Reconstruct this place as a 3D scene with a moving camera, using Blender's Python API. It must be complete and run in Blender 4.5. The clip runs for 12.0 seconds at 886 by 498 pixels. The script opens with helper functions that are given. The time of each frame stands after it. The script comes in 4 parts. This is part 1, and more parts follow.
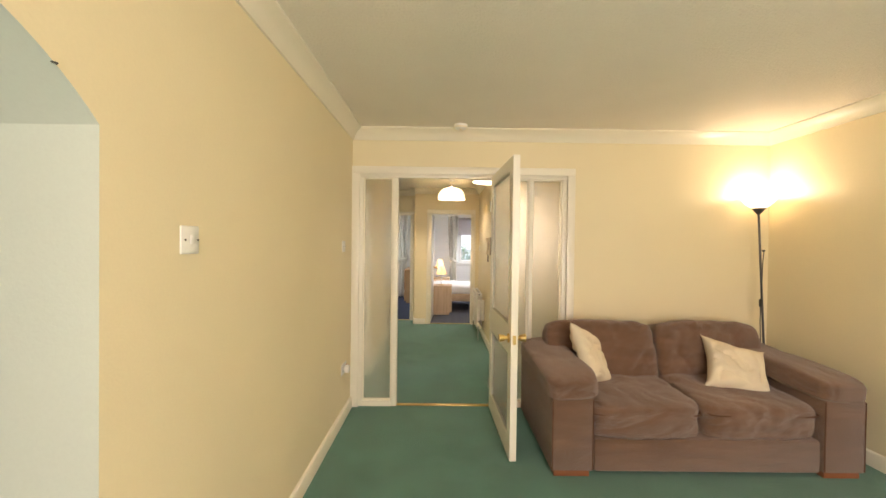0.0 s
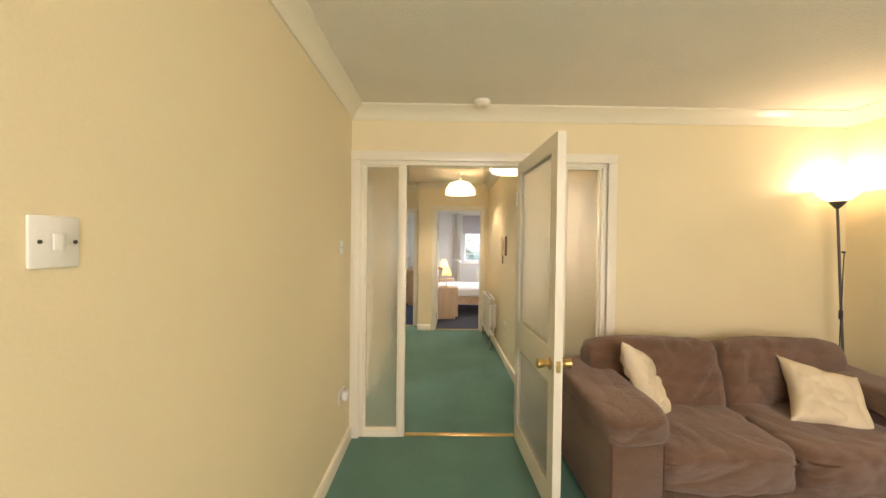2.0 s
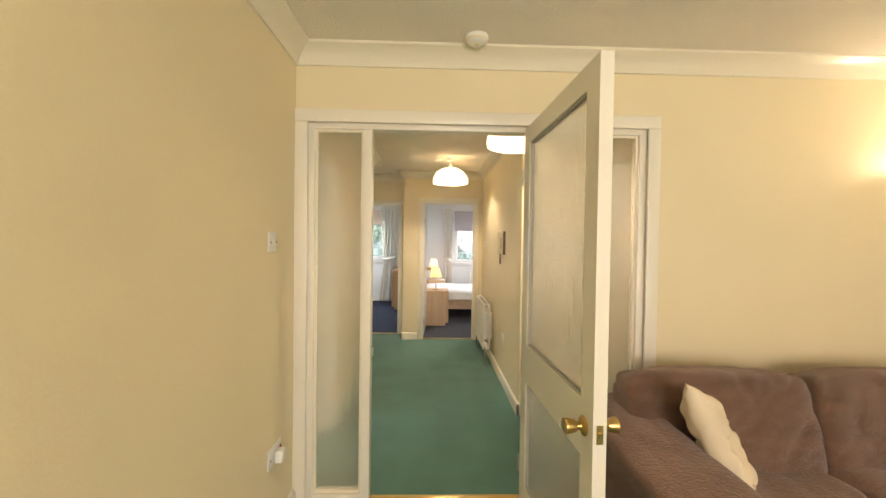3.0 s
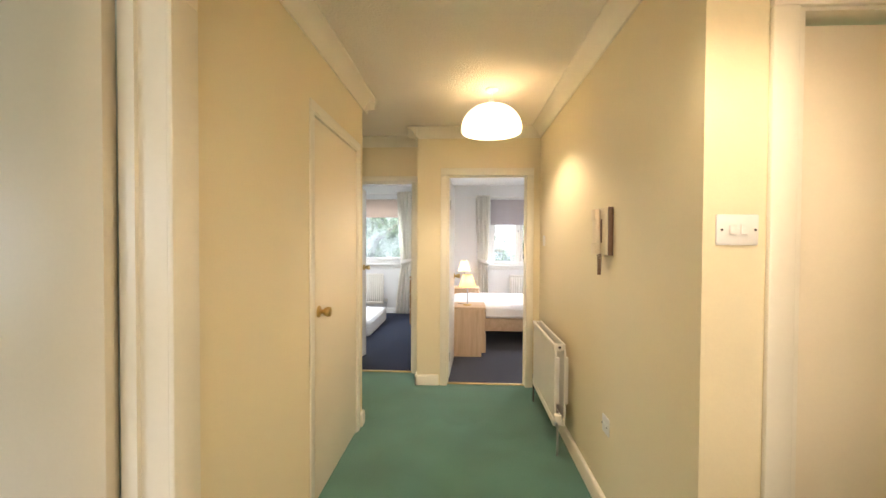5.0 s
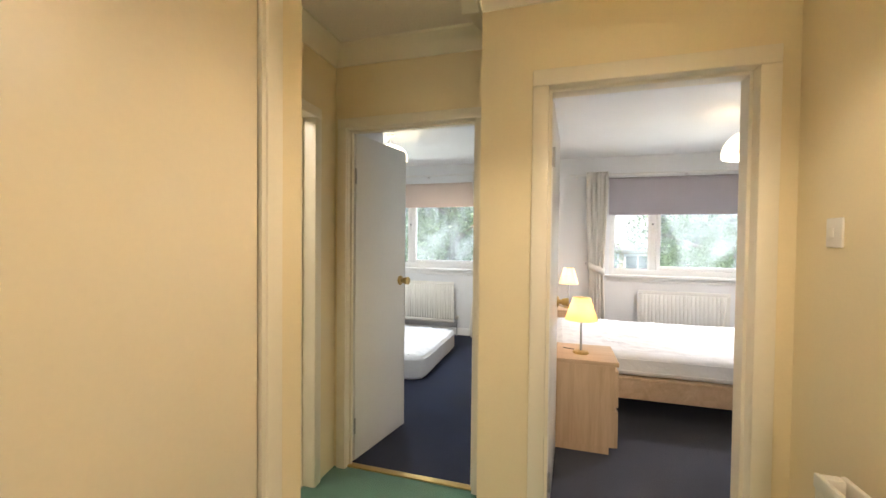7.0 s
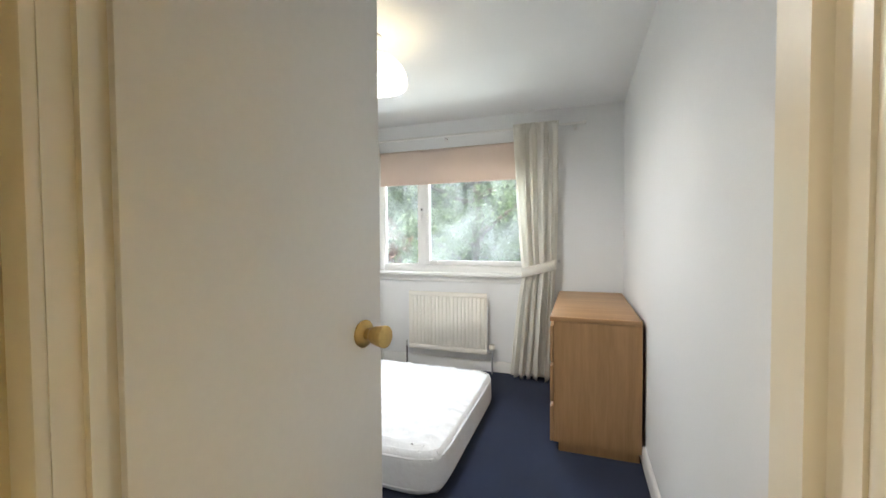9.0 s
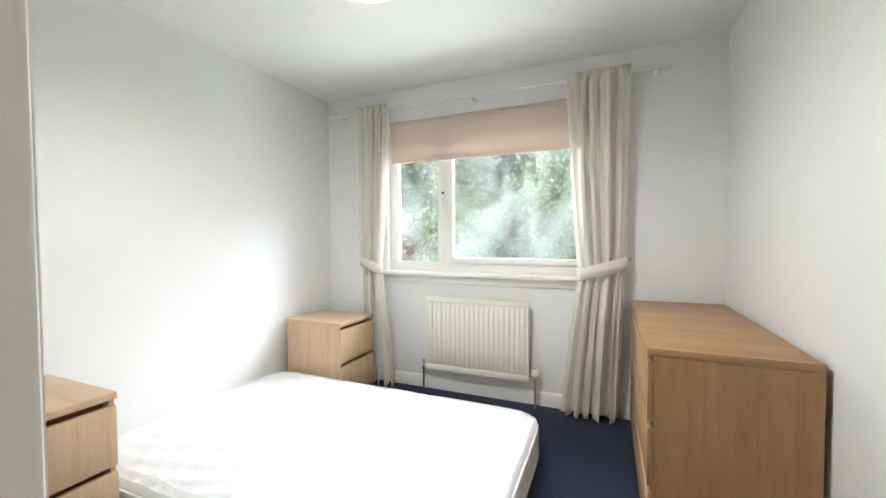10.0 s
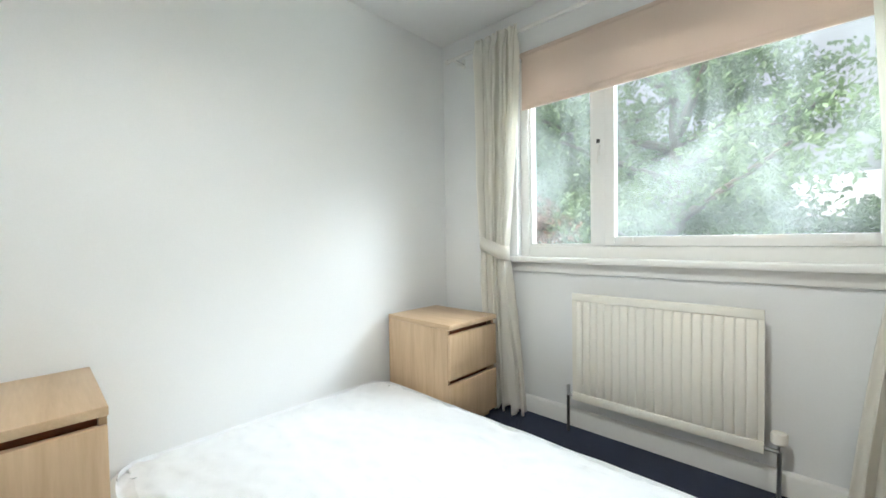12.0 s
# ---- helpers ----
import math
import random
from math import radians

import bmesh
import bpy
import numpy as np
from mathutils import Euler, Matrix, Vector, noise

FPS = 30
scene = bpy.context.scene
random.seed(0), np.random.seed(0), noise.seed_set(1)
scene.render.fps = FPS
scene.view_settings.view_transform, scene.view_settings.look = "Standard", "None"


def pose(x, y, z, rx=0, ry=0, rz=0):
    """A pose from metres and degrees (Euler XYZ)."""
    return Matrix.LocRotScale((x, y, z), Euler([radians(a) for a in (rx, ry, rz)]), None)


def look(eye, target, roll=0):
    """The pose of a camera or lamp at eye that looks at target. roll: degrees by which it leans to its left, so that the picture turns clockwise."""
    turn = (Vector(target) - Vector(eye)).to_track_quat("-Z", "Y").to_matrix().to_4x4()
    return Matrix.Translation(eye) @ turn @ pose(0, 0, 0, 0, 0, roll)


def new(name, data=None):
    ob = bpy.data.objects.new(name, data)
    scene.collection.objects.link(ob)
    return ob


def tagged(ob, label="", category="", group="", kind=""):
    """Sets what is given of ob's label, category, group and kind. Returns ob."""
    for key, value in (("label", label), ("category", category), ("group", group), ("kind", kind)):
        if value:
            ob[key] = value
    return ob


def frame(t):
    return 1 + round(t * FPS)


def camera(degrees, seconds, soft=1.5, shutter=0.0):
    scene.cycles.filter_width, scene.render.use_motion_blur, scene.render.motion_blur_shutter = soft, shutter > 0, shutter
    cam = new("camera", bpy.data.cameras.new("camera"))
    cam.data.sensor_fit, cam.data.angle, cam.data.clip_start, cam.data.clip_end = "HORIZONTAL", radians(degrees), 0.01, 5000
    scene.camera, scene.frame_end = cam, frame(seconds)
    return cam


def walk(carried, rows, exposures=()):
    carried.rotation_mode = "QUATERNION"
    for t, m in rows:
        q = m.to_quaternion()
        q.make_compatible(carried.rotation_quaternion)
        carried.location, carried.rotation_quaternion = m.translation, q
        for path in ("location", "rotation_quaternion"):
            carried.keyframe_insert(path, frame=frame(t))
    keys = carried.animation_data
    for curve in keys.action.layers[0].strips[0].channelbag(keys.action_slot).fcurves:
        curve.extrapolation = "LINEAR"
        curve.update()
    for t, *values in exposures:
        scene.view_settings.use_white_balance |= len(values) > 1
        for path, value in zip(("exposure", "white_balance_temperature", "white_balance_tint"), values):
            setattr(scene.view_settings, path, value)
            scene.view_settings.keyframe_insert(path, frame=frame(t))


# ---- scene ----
cam = camera(97.3, 12.0)
PATH = [
    (0, (0.38, 0.08, 1.416), (0.39, 2.08, 1.392), 0.7),
    (0.5, (0.307, 0.112, 1.411), (0.313, 2.111, 1.389), 0.7),
    (1, (0.232, 0.176, 1.415), (0.238, 2.175, 1.391), 0.7),
    (1.5, (0.211, 0.343, 1.423), (0.221, 2.343, 1.397), 0.7),
    (2, (0.248, 0.624, 1.426), (0.267, 2.624, 1.395), 0.7),
    (2.5, (0.275, 0.973, 1.418), (0.313, 2.972, 1.383), 0.6),
    (3, (0.328, 1.393, 1.4), (0.382, 3.392, 1.365), 0.8),
    (3.2, (0.38, 1.568, 1.419), (0.41, 3.567, 1.359), 0.9),
    (4.8, (0.343, 3.097, 1.364), (0.254, 5.095, 1.319), 0.4),
    (5, (0.341, 3.342, 1.345), (0.237, 5.339, 1.309), 0.3),
    (5.5, (0.345, 3.841, 1.344), (0.171, 5.833, 1.307), 0.2),
    (6, (0.341, 4.346, 1.343), (0.036, 6.323, 1.307), 0.1),
    (6.5, (0.317, 4.816, 1.348), (-0.141, 6.763, 1.305), 0.5),
    (7, (0.237, 5.306, 1.323), (-0.328, 7.224, 1.281), 0.6),
    (7.6, (0.049, 5.929, 1.289), (-0.638, 7.807, 1.241), 0.75),
    (9.3, (-0.420, 7.253, 1.267), (-1.081, 9.141, 1.204), -0.5),
    (9.5, (-0.487, 7.424, 1.259), (-1.153, 9.310, 1.191), -0.2),
    (10.2, (-0.68, 7.947, 1.182), (-1.537, 9.753, 1.126), -0.5),
    (10.5, (-0.772, 8.099, 1.154), (-1.742, 9.847, 1.101), -0.4),
    (11.2, (-0.923, 8.366, 1.081), (-2.146, 9.947, 1.037), -0.3),
    (12, (-1.007, 8.58, 1.048), (-2.383, 10.031, 0.995), -0.9),
]
walk(cam, [(t, look(eye, target, roll)) for t, eye, target, roll in PATH], [(0.0, 0.90, 6320, 14), (3.2, 0.98, 6300, 14), (5.0, 1.20, 6250, 15), (5.6, 1.18, 6280, 15), (6.5, 0.97, 6400, 14), (7.6, 0.86, 6400, 14), (9.3, 0.90, 6450, 13), (10.2, 1.00, 6480, 12), (10.8, 0.93, 6420, 11), (12.0, 0.78, 6300, 8)])

# ---- world, sun, large lights, exposure ----
world = bpy.data.worlds.new("overcast_sky")
scene.world = world
world.use_nodes = True
wn = world.node_tree.nodes
sky = wn.new("ShaderNodeTexSky")
sky.sky_type = "NISHITA"
sky.sun_disc = False
sky.sun_elevation = radians(42)
sky.sun_rotation = radians(-130)
sky.air_density = 0.7
sky.dust_density = 9.0
pale = wn.new("ShaderNodeHueSaturation")
pale.inputs["Saturation"].default_value = 0.15
world.node_tree.links.new(sky.outputs[0], pale.inputs["Color"])
world.node_tree.links.new(pale.outputs[0], wn["Background"].inputs[0])
wn["Background"].inputs[1].default_value = 0.15

sun_data = bpy.data.lights.new("sun", "SUN")
sun_data.energy = 5.0
sun_data.angle = radians(25)
sun_data.color = (1.0, 0.98, 0.95)
sun = new("sun", sun_data)
sun.matrix_world = look((-16, 4, 18), (-2, 16, 0))


def area_lamp(name, eye, target, sx, sy, watts, color=(1, 1, 1)):
    d = bpy.data.lights.new(name, "AREA")
    d.shape, d.size, d.size_y, d.energy, d.color = "RECTANGLE", sx, sy, watts, color
    ob = new(name, d)
    ob.matrix_world = look(eye, target)
    return ob


def bulb(name, at, watts, color=(1.0, 0.72, 0.40), radius=0.04):
    d = bpy.data.lights.new(name, "POINT")
    d.energy, d.color, d.shadow_soft_size = watts, color, radius
    ob = new(name, d)
    ob.location = at
    return ob


WARM = (1.0, 0.80, 0.56)
area_lamp("living_window_daylight", (1.3, -1.75, 1.5), (1.3, 3, 1.3), 2.4, 1.3, 56, (1.0, 0.86, 0.73))
# Area lamps high outside stand in for the sky, hidden by the blinds.
area_lamp("bedroom_daylight_fill", (-2.6, 14.5, 5.2), (-1.4, 9.3, 1.0), 6.0, 3.0, 270, (0.80, 0.92, 1.0))
area_lamp("bedroom_daylight_fill", (4.6, 14.5, 5.2), (1.8, 9.3, 1.0), 5.0, 3.0, 520, (0.85, 0.94, 1.0))
# Added low lamps stand in for lawn bounce, to brighten the bedroom ceilings.
area_lamp("bedroom_daylight_fill", (-1.5, 13.2, -1.2), (-1.5, 9.0, 2.2), 5.0, 2.0, 62, (0.90, 1.0, 0.97))
area_lamp("bedroom_daylight_fill", (1.8, 13.2, -1.2), (1.6, 9.0, 2.2), 5.0, 2.0, 62, (0.90, 1.0, 0.97))
# Added lamp for an unseen kitchen window, placed to brighten the open door leaf.
area_lamp("kitchen_daylight_fill", (-3.0, 2.0, 1.5), (0, 2.9, 1.2), 1.3, 1.1, 9, (0.92, 0.98, 1.0))
bulb("hall_bulb", (0.53, 6.06, 2.235), 20, WARM, 0.05)
bulb("vestibule_bulb", (0.89, 4.0, 2.15), 14, WARM, 0.07)
bulb("bathroom_bulb", (-1.8, 6.3, 2.2), 19, (1.0, 0.88, 0.72), 0.08)
bulb("bedroom_two_bulb", (-1.42, 8.98, 2.19), 36, (0.97, 0.98, 0.95), 0.06)
bulb("bedroom_one_bulb", (1.76, 9.02, 2.13), 48, (1.0, 0.93, 0.88), 0.06)
bulb("floor_lamp_bulb", (3.03, 3.34, 1.86), 5.5, WARM)
bulb("table_lamp_bulb", (0.395, 8.06, 0.86), 0.7, WARM, 0.03)
bulb("table_lamp_bulb", (0.36, 9.92, 0.92), 1.2, WARM, 0.03)


# ---- materials ----
def mat(name, color, rough=0.6, var=0.06, scale=6.0, fine=180.0, bump=0.08, metal=0.0, stretch=(1, 1, 1), spec=0.5, blotch=0.0, sheen=0.0):
    """A painted, woven or worn surface: two scales of noise vary colour, roughness and relief."""
    m = bpy.data.materials.new(name)
    m.use_nodes = True
    n, ln = m.node_tree.nodes, m.node_tree.links
    p = n["Principled BSDF"]
    p.inputs["Roughness"].default_value = rough
    p.inputs["Metallic"].default_value = metal
    p.inputs["Specular IOR Level"].default_value = spec
    if sheen:
        p.inputs["Sheen Weight"].default_value = sheen
    tc = n.new("ShaderNodeTexCoord")
    mp = n.new("ShaderNodeMapping")
    mp.inputs["Scale"].default_value = stretch
    ln.new(tc.outputs["Object"], mp.inputs[0])
    big, small = n.new("ShaderNodeTexNoise"), n.new("ShaderNodeTexNoise")
    big.inputs["Scale"].default_value, small.inputs["Scale"].default_value = scale, fine
    big.inputs["Detail"].default_value = 5
    small.inputs["Detail"].default_value = 3
    for k in (big, small):
        ln.new(mp.outputs[0], k.inputs["Vector"])
    add = n.new("ShaderNodeMath")
    add.operation = "MULTIPLY_ADD"
    add.inputs[1].default_value = 0.45 + blotch
    ln.new(small.outputs[0], add.inputs[0])
    half = n.new("ShaderNodeMath")
    half.operation = "MULTIPLY"
    half.inputs[1].default_value = 0.55 - blotch * 0.5
    ln.new(big.outputs[0], half.inputs[0])
    ln.new(half.outputs[0], add.inputs[2])
    ramp = n.new("ShaderNodeValToRGB")
    ramp.color_ramp.elements[0].position, ramp.color_ramp.elements[1].position = 0.3, 0.7
    ramp.color_ramp.elements[0].color = (*[c * (1 - var) for c in color], 1)
    ramp.color_ramp.elements[1].color = (*[min(1, c * (1 + var)) for c in color], 1)
    ln.new(add.outputs[0], ramp.inputs[0])
    ln.new(ramp.outputs[0], p.inputs["Base Color"])
    if bump:
        b = n.new("ShaderNodeBump")
        b.inputs["Strength"].default_value = bump
        b.inputs["Distance"].default_value = 0.01
        ln.new(small.outputs[0], b.inputs["Height"])
        ln.new(b.outputs[0], p.inputs["Normal"])
    return m


def wood(name, light, dark, axis="Z"):
    m = bpy.data.materials.new(name)
    m.use_nodes = True
    n, ln = m.node_tree.nodes, m.node_tree.links
    p = n["Principled BSDF"]
    p.inputs["Roughness"].default_value = 0.42
    tc, mp = n.new("ShaderNodeTexCoord"), n.new("ShaderNodeMapping")
    mp.inputs["Scale"].default_value = {"Z": (9, 9, 0.7), "Y": (9, 0.7, 9), "X": (0.7, 9, 9)}[axis]
    ln.new(tc.outputs["Object"], mp.inputs[0])
    a, f = n.new("ShaderNodeTexNoise"), n.new("ShaderNodeTexNoise")
    a.inputs["Scale"].default_value, a.inputs["Detail"].default_value, a.inputs["Distortion"].default_value = 1.6, 6, 1.2
    f.inputs["Scale"].default_value, f.inputs["Detail"].default_value = 14, 4
    ln.new(mp.outputs[0], a.inputs["Vector"]), ln.new(mp.outputs[0], f.inputs["Vector"])
    mix = n.new("ShaderNodeMath")
    mix.operation = "MULTIPLY_ADD"
    mix.inputs[1].default_value = 0.4
    ln.new(f.outputs[0], mix.inputs[0]), ln.new(a.outputs[0], mix.inputs[2])
    ramp = n.new("ShaderNodeValToRGB")
    ramp.color_ramp.elements[0].position, ramp.color_ramp.elements[1].position = 0.45, 0.95
    ramp.color_ramp.elements[0].color, ramp.color_ramp.elements[1].color = (*dark, 1), (*light, 1)
    ln.new(mix.outputs[0], ramp.inputs[0]), ln.new(ramp.outputs[0], p.inputs["Base Color"])
    b = n.new("ShaderNodeBump")
    b.inputs["Strength"].default_value = 0.05
    ln.new(f.outputs[0], b.inputs["Height"]), ln.new(b.outputs[0], p.inputs["Normal"])
    return m


def glass(name, rough=0.0, bump=0.0, tint=(1, 1, 1), haze=0.0):
    m = bpy.data.materials.new(name)
    m.use_nodes = True
    n, ln = m.node_tree.nodes, m.node_tree.links
    p = n["Principled BSDF"]
    p.inputs["Base Color"].default_value = (*tint, 1)
    p.inputs["Roughness"].default_value = rough
    p.inputs["Transmission Weight"].default_value = 1.0
    p.inputs["IOR"].default_value = 1.45 if bump else 1.03
    tc, mp, no = n.new("ShaderNodeTexCoord"), n.new("ShaderNodeMapping"), n.new("ShaderNodeTexNoise")
    ln.new(tc.outputs["Object"], mp.inputs[0]), ln.new(mp.outputs[0], no.inputs["Vector"])
    no.inputs["Detail"].default_value = 3
    if bump:
        mp.inputs["Scale"].default_value = (60, 60, 4)
        no.inputs["Scale"].default_value, no.inputs["Distortion"].default_value = 1.0, 0.8
        b = n.new("ShaderNodeBump")
        b.inputs["Strength"].default_value, b.inputs["Distance"].default_value = bump, 0.01
        ln.new(no.outputs[0], b.inputs["Height"]), ln.new(b.outputs[0], p.inputs["Normal"])
        frost, mx = n.new("ShaderNodeBsdfTranslucent"), n.new("ShaderNodeMixShader")
        frost.inputs[0].default_value = (*tint, 1)
        mx.inputs[0].default_value = 0.22
        ln.new(b.outputs[0], frost.inputs["Normal"])
        ln.new(p.outputs[0], mx.inputs[1]), ln.new(frost.outputs[0], mx.inputs[2])
        ln.new(mx.outputs[0], n["Material Output"].inputs[0])
    if haze:
        mp.inputs["Scale"].default_value = (1.6, 1.6, 1.0)
        no.inputs["Scale"].default_value, no.inputs["Distortion"].default_value = 1.5, 1.4
        ramp = n.new("ShaderNodeValToRGB")
        ramp.color_ramp.elements[0].position, ramp.color_ramp.elements[1].position = 0.35, 0.75
        ramp.color_ramp.elements[0].color = (haze * 0.15,) * 3 + (1,)
        ramp.color_ramp.elements[1].color = (haze,) * 3 + (1,)
        ln.new(no.outputs[0], ramp.inputs[0])
        # Smudges on the glass, raised to paint bright haze over the view.
        dust_haze = n.new("ShaderNodeBsdfTranslucent")
        dust_haze.inputs[0].default_value = (0.95, 1.0, 1.0, 1)
        mx = n.new("ShaderNodeMixShader")
        ln.new(ramp.outputs[0], mx.inputs[0])
        ln.new(p.outputs[0], mx.inputs[1]), ln.new(dust_haze.outputs[0], mx.inputs[2])
        ln.new(mx.outputs[0], n["Material Output"].inputs[0])
    return m


def shade_mat(name, color, glow, through_light=0.85, dense=1.0):
    """A lit lampshade: diffuse cloth or glass that lets light through and shines."""
    m = bpy.data.materials.new(name)
    m.use_nodes = True
    n, ln = m.node_tree.nodes, m.node_tree.links
    p = n["Principled BSDF"]
    p.inputs["Base Color"].default_value = (*color, 1)
    p.inputs["Roughness"].default_value = 0.4
    p.inputs["Emission Color"].default_value = (*color, 1)
    p.inputs["Emission Strength"].default_value = glow
    tr, mx = n.new("ShaderNodeBsdfTranslucent"), n.new("ShaderNodeMixShader")
    tr.inputs[0].default_value = (*[c * dense for c in color], 1)
    mx.inputs[0].default_value = through_light
    ln.new(p.outputs[0], mx.inputs[1]), ln.new(tr.outputs[0], mx.inputs[2])
    ln.new(mx.outputs[0], n["Material Output"].inputs[0])
    return m


def cloth_through(name, color, share=0.35, rough=0.9):
    m = mat(name, color, rough, 0.05, 5, 300, 0.06)
    n, ln = m.node_tree.nodes, m.node_tree.links
    tr, mx = n.new("ShaderNodeBsdfTranslucent"), n.new("ShaderNodeMixShader")
    tr.inputs[0].default_value = (*color, 1)
    mx.inputs[0].default_value = share
    ln.new(n["Principled BSDF"].outputs[0], mx.inputs[1]), ln.new(tr.outputs[0], mx.inputs[2])
    ln.new(mx.outputs[0], n["Material Output"].inputs[0])
    return m


CREAM = mat("cream_wall_paint", (0.80, 0.695, 0.465), 0.5, 0.025, 2.0, 120, 0.05)
CREAM_DOOR = mat("cream_door_paint", (0.80, 0.71, 0.54), 0.38, 0.02, 2.0, 90, 0.04)
GREENISH = mat("pale_kitchen_paint", (0.62, 0.66, 0.58), 0.6, 0.03, 2.0, 120, 0.05)
WHITE_WALL = mat("white_wall_paint", (0.82, 0.825, 0.82), 0.6, 0.02, 2.0, 140, 0.05)
CEILING = mat("textured_ceiling_paint", (0.84, 0.78, 0.69), 0.75, 0.03, 3.0, 75, 0.55)
SMOOTH_CEILING = mat("white_ceiling_paint", (0.82, 0.82, 0.81), 0.75, 0.02, 3.0, 120, 0.1)
TRIM = mat("cream_gloss_trim", (0.82, 0.76, 0.62), 0.3, 0.02, 3.0, 60, 0.03)
WHITE_TRIM = mat("white_gloss_trim", (0.84, 0.83, 0.80), 0.28, 0.02, 3.0, 60, 0.03)
# White gloss for the screen, with the warm light's cream put into its colour.
SCREEN_WARM_LIT = mat("white_gloss_lit_cream", (0.84, 0.79, 0.68), 0.3, 0.02, 3.0, 60, 0.03)
GREEN_CARPET = mat("green_carpet", (0.080, 0.208, 0.160), 0.95, 0.25, 3.5, 260, 0.7, spec=0.1, sheen=0.3)
NAVY_CARPET = mat("navy_carpet", (0.014, 0.021, 0.050), 0.95, 0.35, 3.5, 260, 0.7, spec=0.1, sheen=0.12)
SLATE_CARPET = mat("slate_carpet", (0.045, 0.050, 0.075), 0.95, 0.25, 3.5, 260, 0.7, spec=0.1, sheen=0.2)
BRASS = mat("worn_brass", (0.62, 0.43, 0.16), 0.28, 0.15, 20, 90, 0.03, metal=1.0)
CHROME = mat("dull_chrome", (0.55, 0.55, 0.55), 0.3, 0.1, 30, 90, 0.02, metal=1.0)
GUNMETAL = mat("dark_grey_metal", (0.10, 0.095, 0.09), 0.4, 0.1, 30, 90, 0.02, metal=0.6)
BLACK = mat("black_plastic", (0.02, 0.02, 0.02), 0.5, 0.1, 30, 90, 0.02)
PLASTIC = mat("white_plastic", (0.82, 0.80, 0.76), 0.35, 0.02, 10, 90, 0.01)
BEIGE_PLASTIC = mat("beige_plastic", (0.78, 0.66, 0.46), 0.4, 0.04, 10, 90, 0.02)
BROWN_PLASTIC = mat("brown_plastic", (0.16, 0.085, 0.045), 0.45, 0.08, 10, 90, 0.02)
RADIATOR = mat("cream_radiator_enamel", (0.84, 0.81, 0.73), 0.35, 0.02, 6, 60, 0.02)
RADIATOR_PALE = mat("white_radiator_enamel", (0.80, 0.79, 0.74), 0.35, 0.02, 6, 60, 0.02)
SOFA = mat("brown_woven_fabric", (0.180, 0.096, 0.058), 0.92, 0.34, 9, 260, 0.8, stretch=(0.35, 0.35, 2.2), spec=0.15, sheen=0.35)
PILLOW = mat("cream_cotton", (0.72, 0.62, 0.46), 0.9, 0.06, 12, 400, 0.12, spec=0.2)
SHEET = mat("white_mattress_ticking", (0.86, 0.87, 0.88), 0.85, 0.02, 8, 30, 0.40, stretch=(1, 0.55, 1), spec=0.2)
BIRCH = wood("birch_veneer", (0.66, 0.48, 0.31), (0.52, 0.355, 0.21), "Z")
BIRCH_TOP = wood("birch_veneer_top", (0.66, 0.48, 0.31), (0.52, 0.355, 0.21), "Y")
OAK = wood("oak_veneer", (0.46, 0.27, 0.125), (0.33, 0.18, 0.075), "Z")
OAK_TOP = wood("oak_veneer_top", (0.48, 0.28, 0.13), (0.34, 0.185, 0.08), "Y")
FOOT_WOOD = wood("reddish_foot_wood", (0.30, 0.11, 0.045), (0.18, 0.06, 0.025), "X")
CURTAIN = cloth_through("cream_curtain_cloth", (0.95, 0.93, 0.87), 0.5)
BLIND_PEACH = cloth_through("peach_blind_cloth", (0.74, 0.62, 0.54), 0.3)
BLIND_GREY = cloth_through("lilac_grey_blind_cloth", (0.50, 0.46, 0.48), 0.2)
FROSTED = glass("reeded_obscure_glass", 0.20, 0.16, (0.98, 0.97, 0.90))
# Dusty glass whose haze also lightens the trees behind it.
CLEAR = glass("dusty_hazed_window_glass", 0.0, 0.0, (1, 1, 1), 0.16)
LIT_SHADE = shade_mat("lit_white_glass_shade", (1.0, 0.93, 0.78), 0.45, 0.82, 0.75)
AMBER_SHADE = shade_mat("lit_amber_shade", (1.0, 0.78, 0.48), 0.3)
PALE_SHADE = shade_mat("lit_pale_shade", (1.0, 0.82, 0.60), 0.5)


# ---- mesh helpers ----
def box(bm, x0, x1, y0, y1, z0, z1, bevel=0.0, seg=2):
    r = bmesh.ops.create_cube(bm, size=1.0, matrix=Matrix.Translation(((x0 + x1) / 2, (y0 + y1) / 2, (z0 + z1) / 2)) @ Matrix.Diagonal((abs(x1 - x0), abs(y1 - y0), abs(z1 - z0), 1)))
    if bevel:
        vs = set(r["verts"])
        es = [e for e in bm.edges if e.verts[0] in vs and e.verts[1] in vs]
        bmesh.ops.bevel(bm, geom=es, offset=bevel, segments=seg, profile=0.5, affect="EDGES")
    return bm


def boxes(*specs, bevel=0.0):
    bm = bmesh.new()
    for s in specs:
        box(bm, *s, bevel=bevel)
    return bm


def spin(profile, steps=32, at=(0, 0, 0), axis="Z"):
    """A turned body from (radius, height) pairs."""
    bm = bmesh.new()
    rings = []
    turn = {"Z": Matrix(), "X": pose(0, 0, 0, 0, 90, 0), "Y": pose(0, 0, 0, -90, 0, 0)}[axis]
    m = Matrix.Translation(at) @ turn
    for r, h in profile:
        if r < 1e-5:
            rings.append([bm.verts.new(m @ Vector((0, 0, h)))])
        else:
            rings.append([bm.verts.new(m @ Vector((r * math.cos(2 * math.pi * k / steps), r * math.sin(2 * math.pi * k / steps), h))) for k in range(steps)])
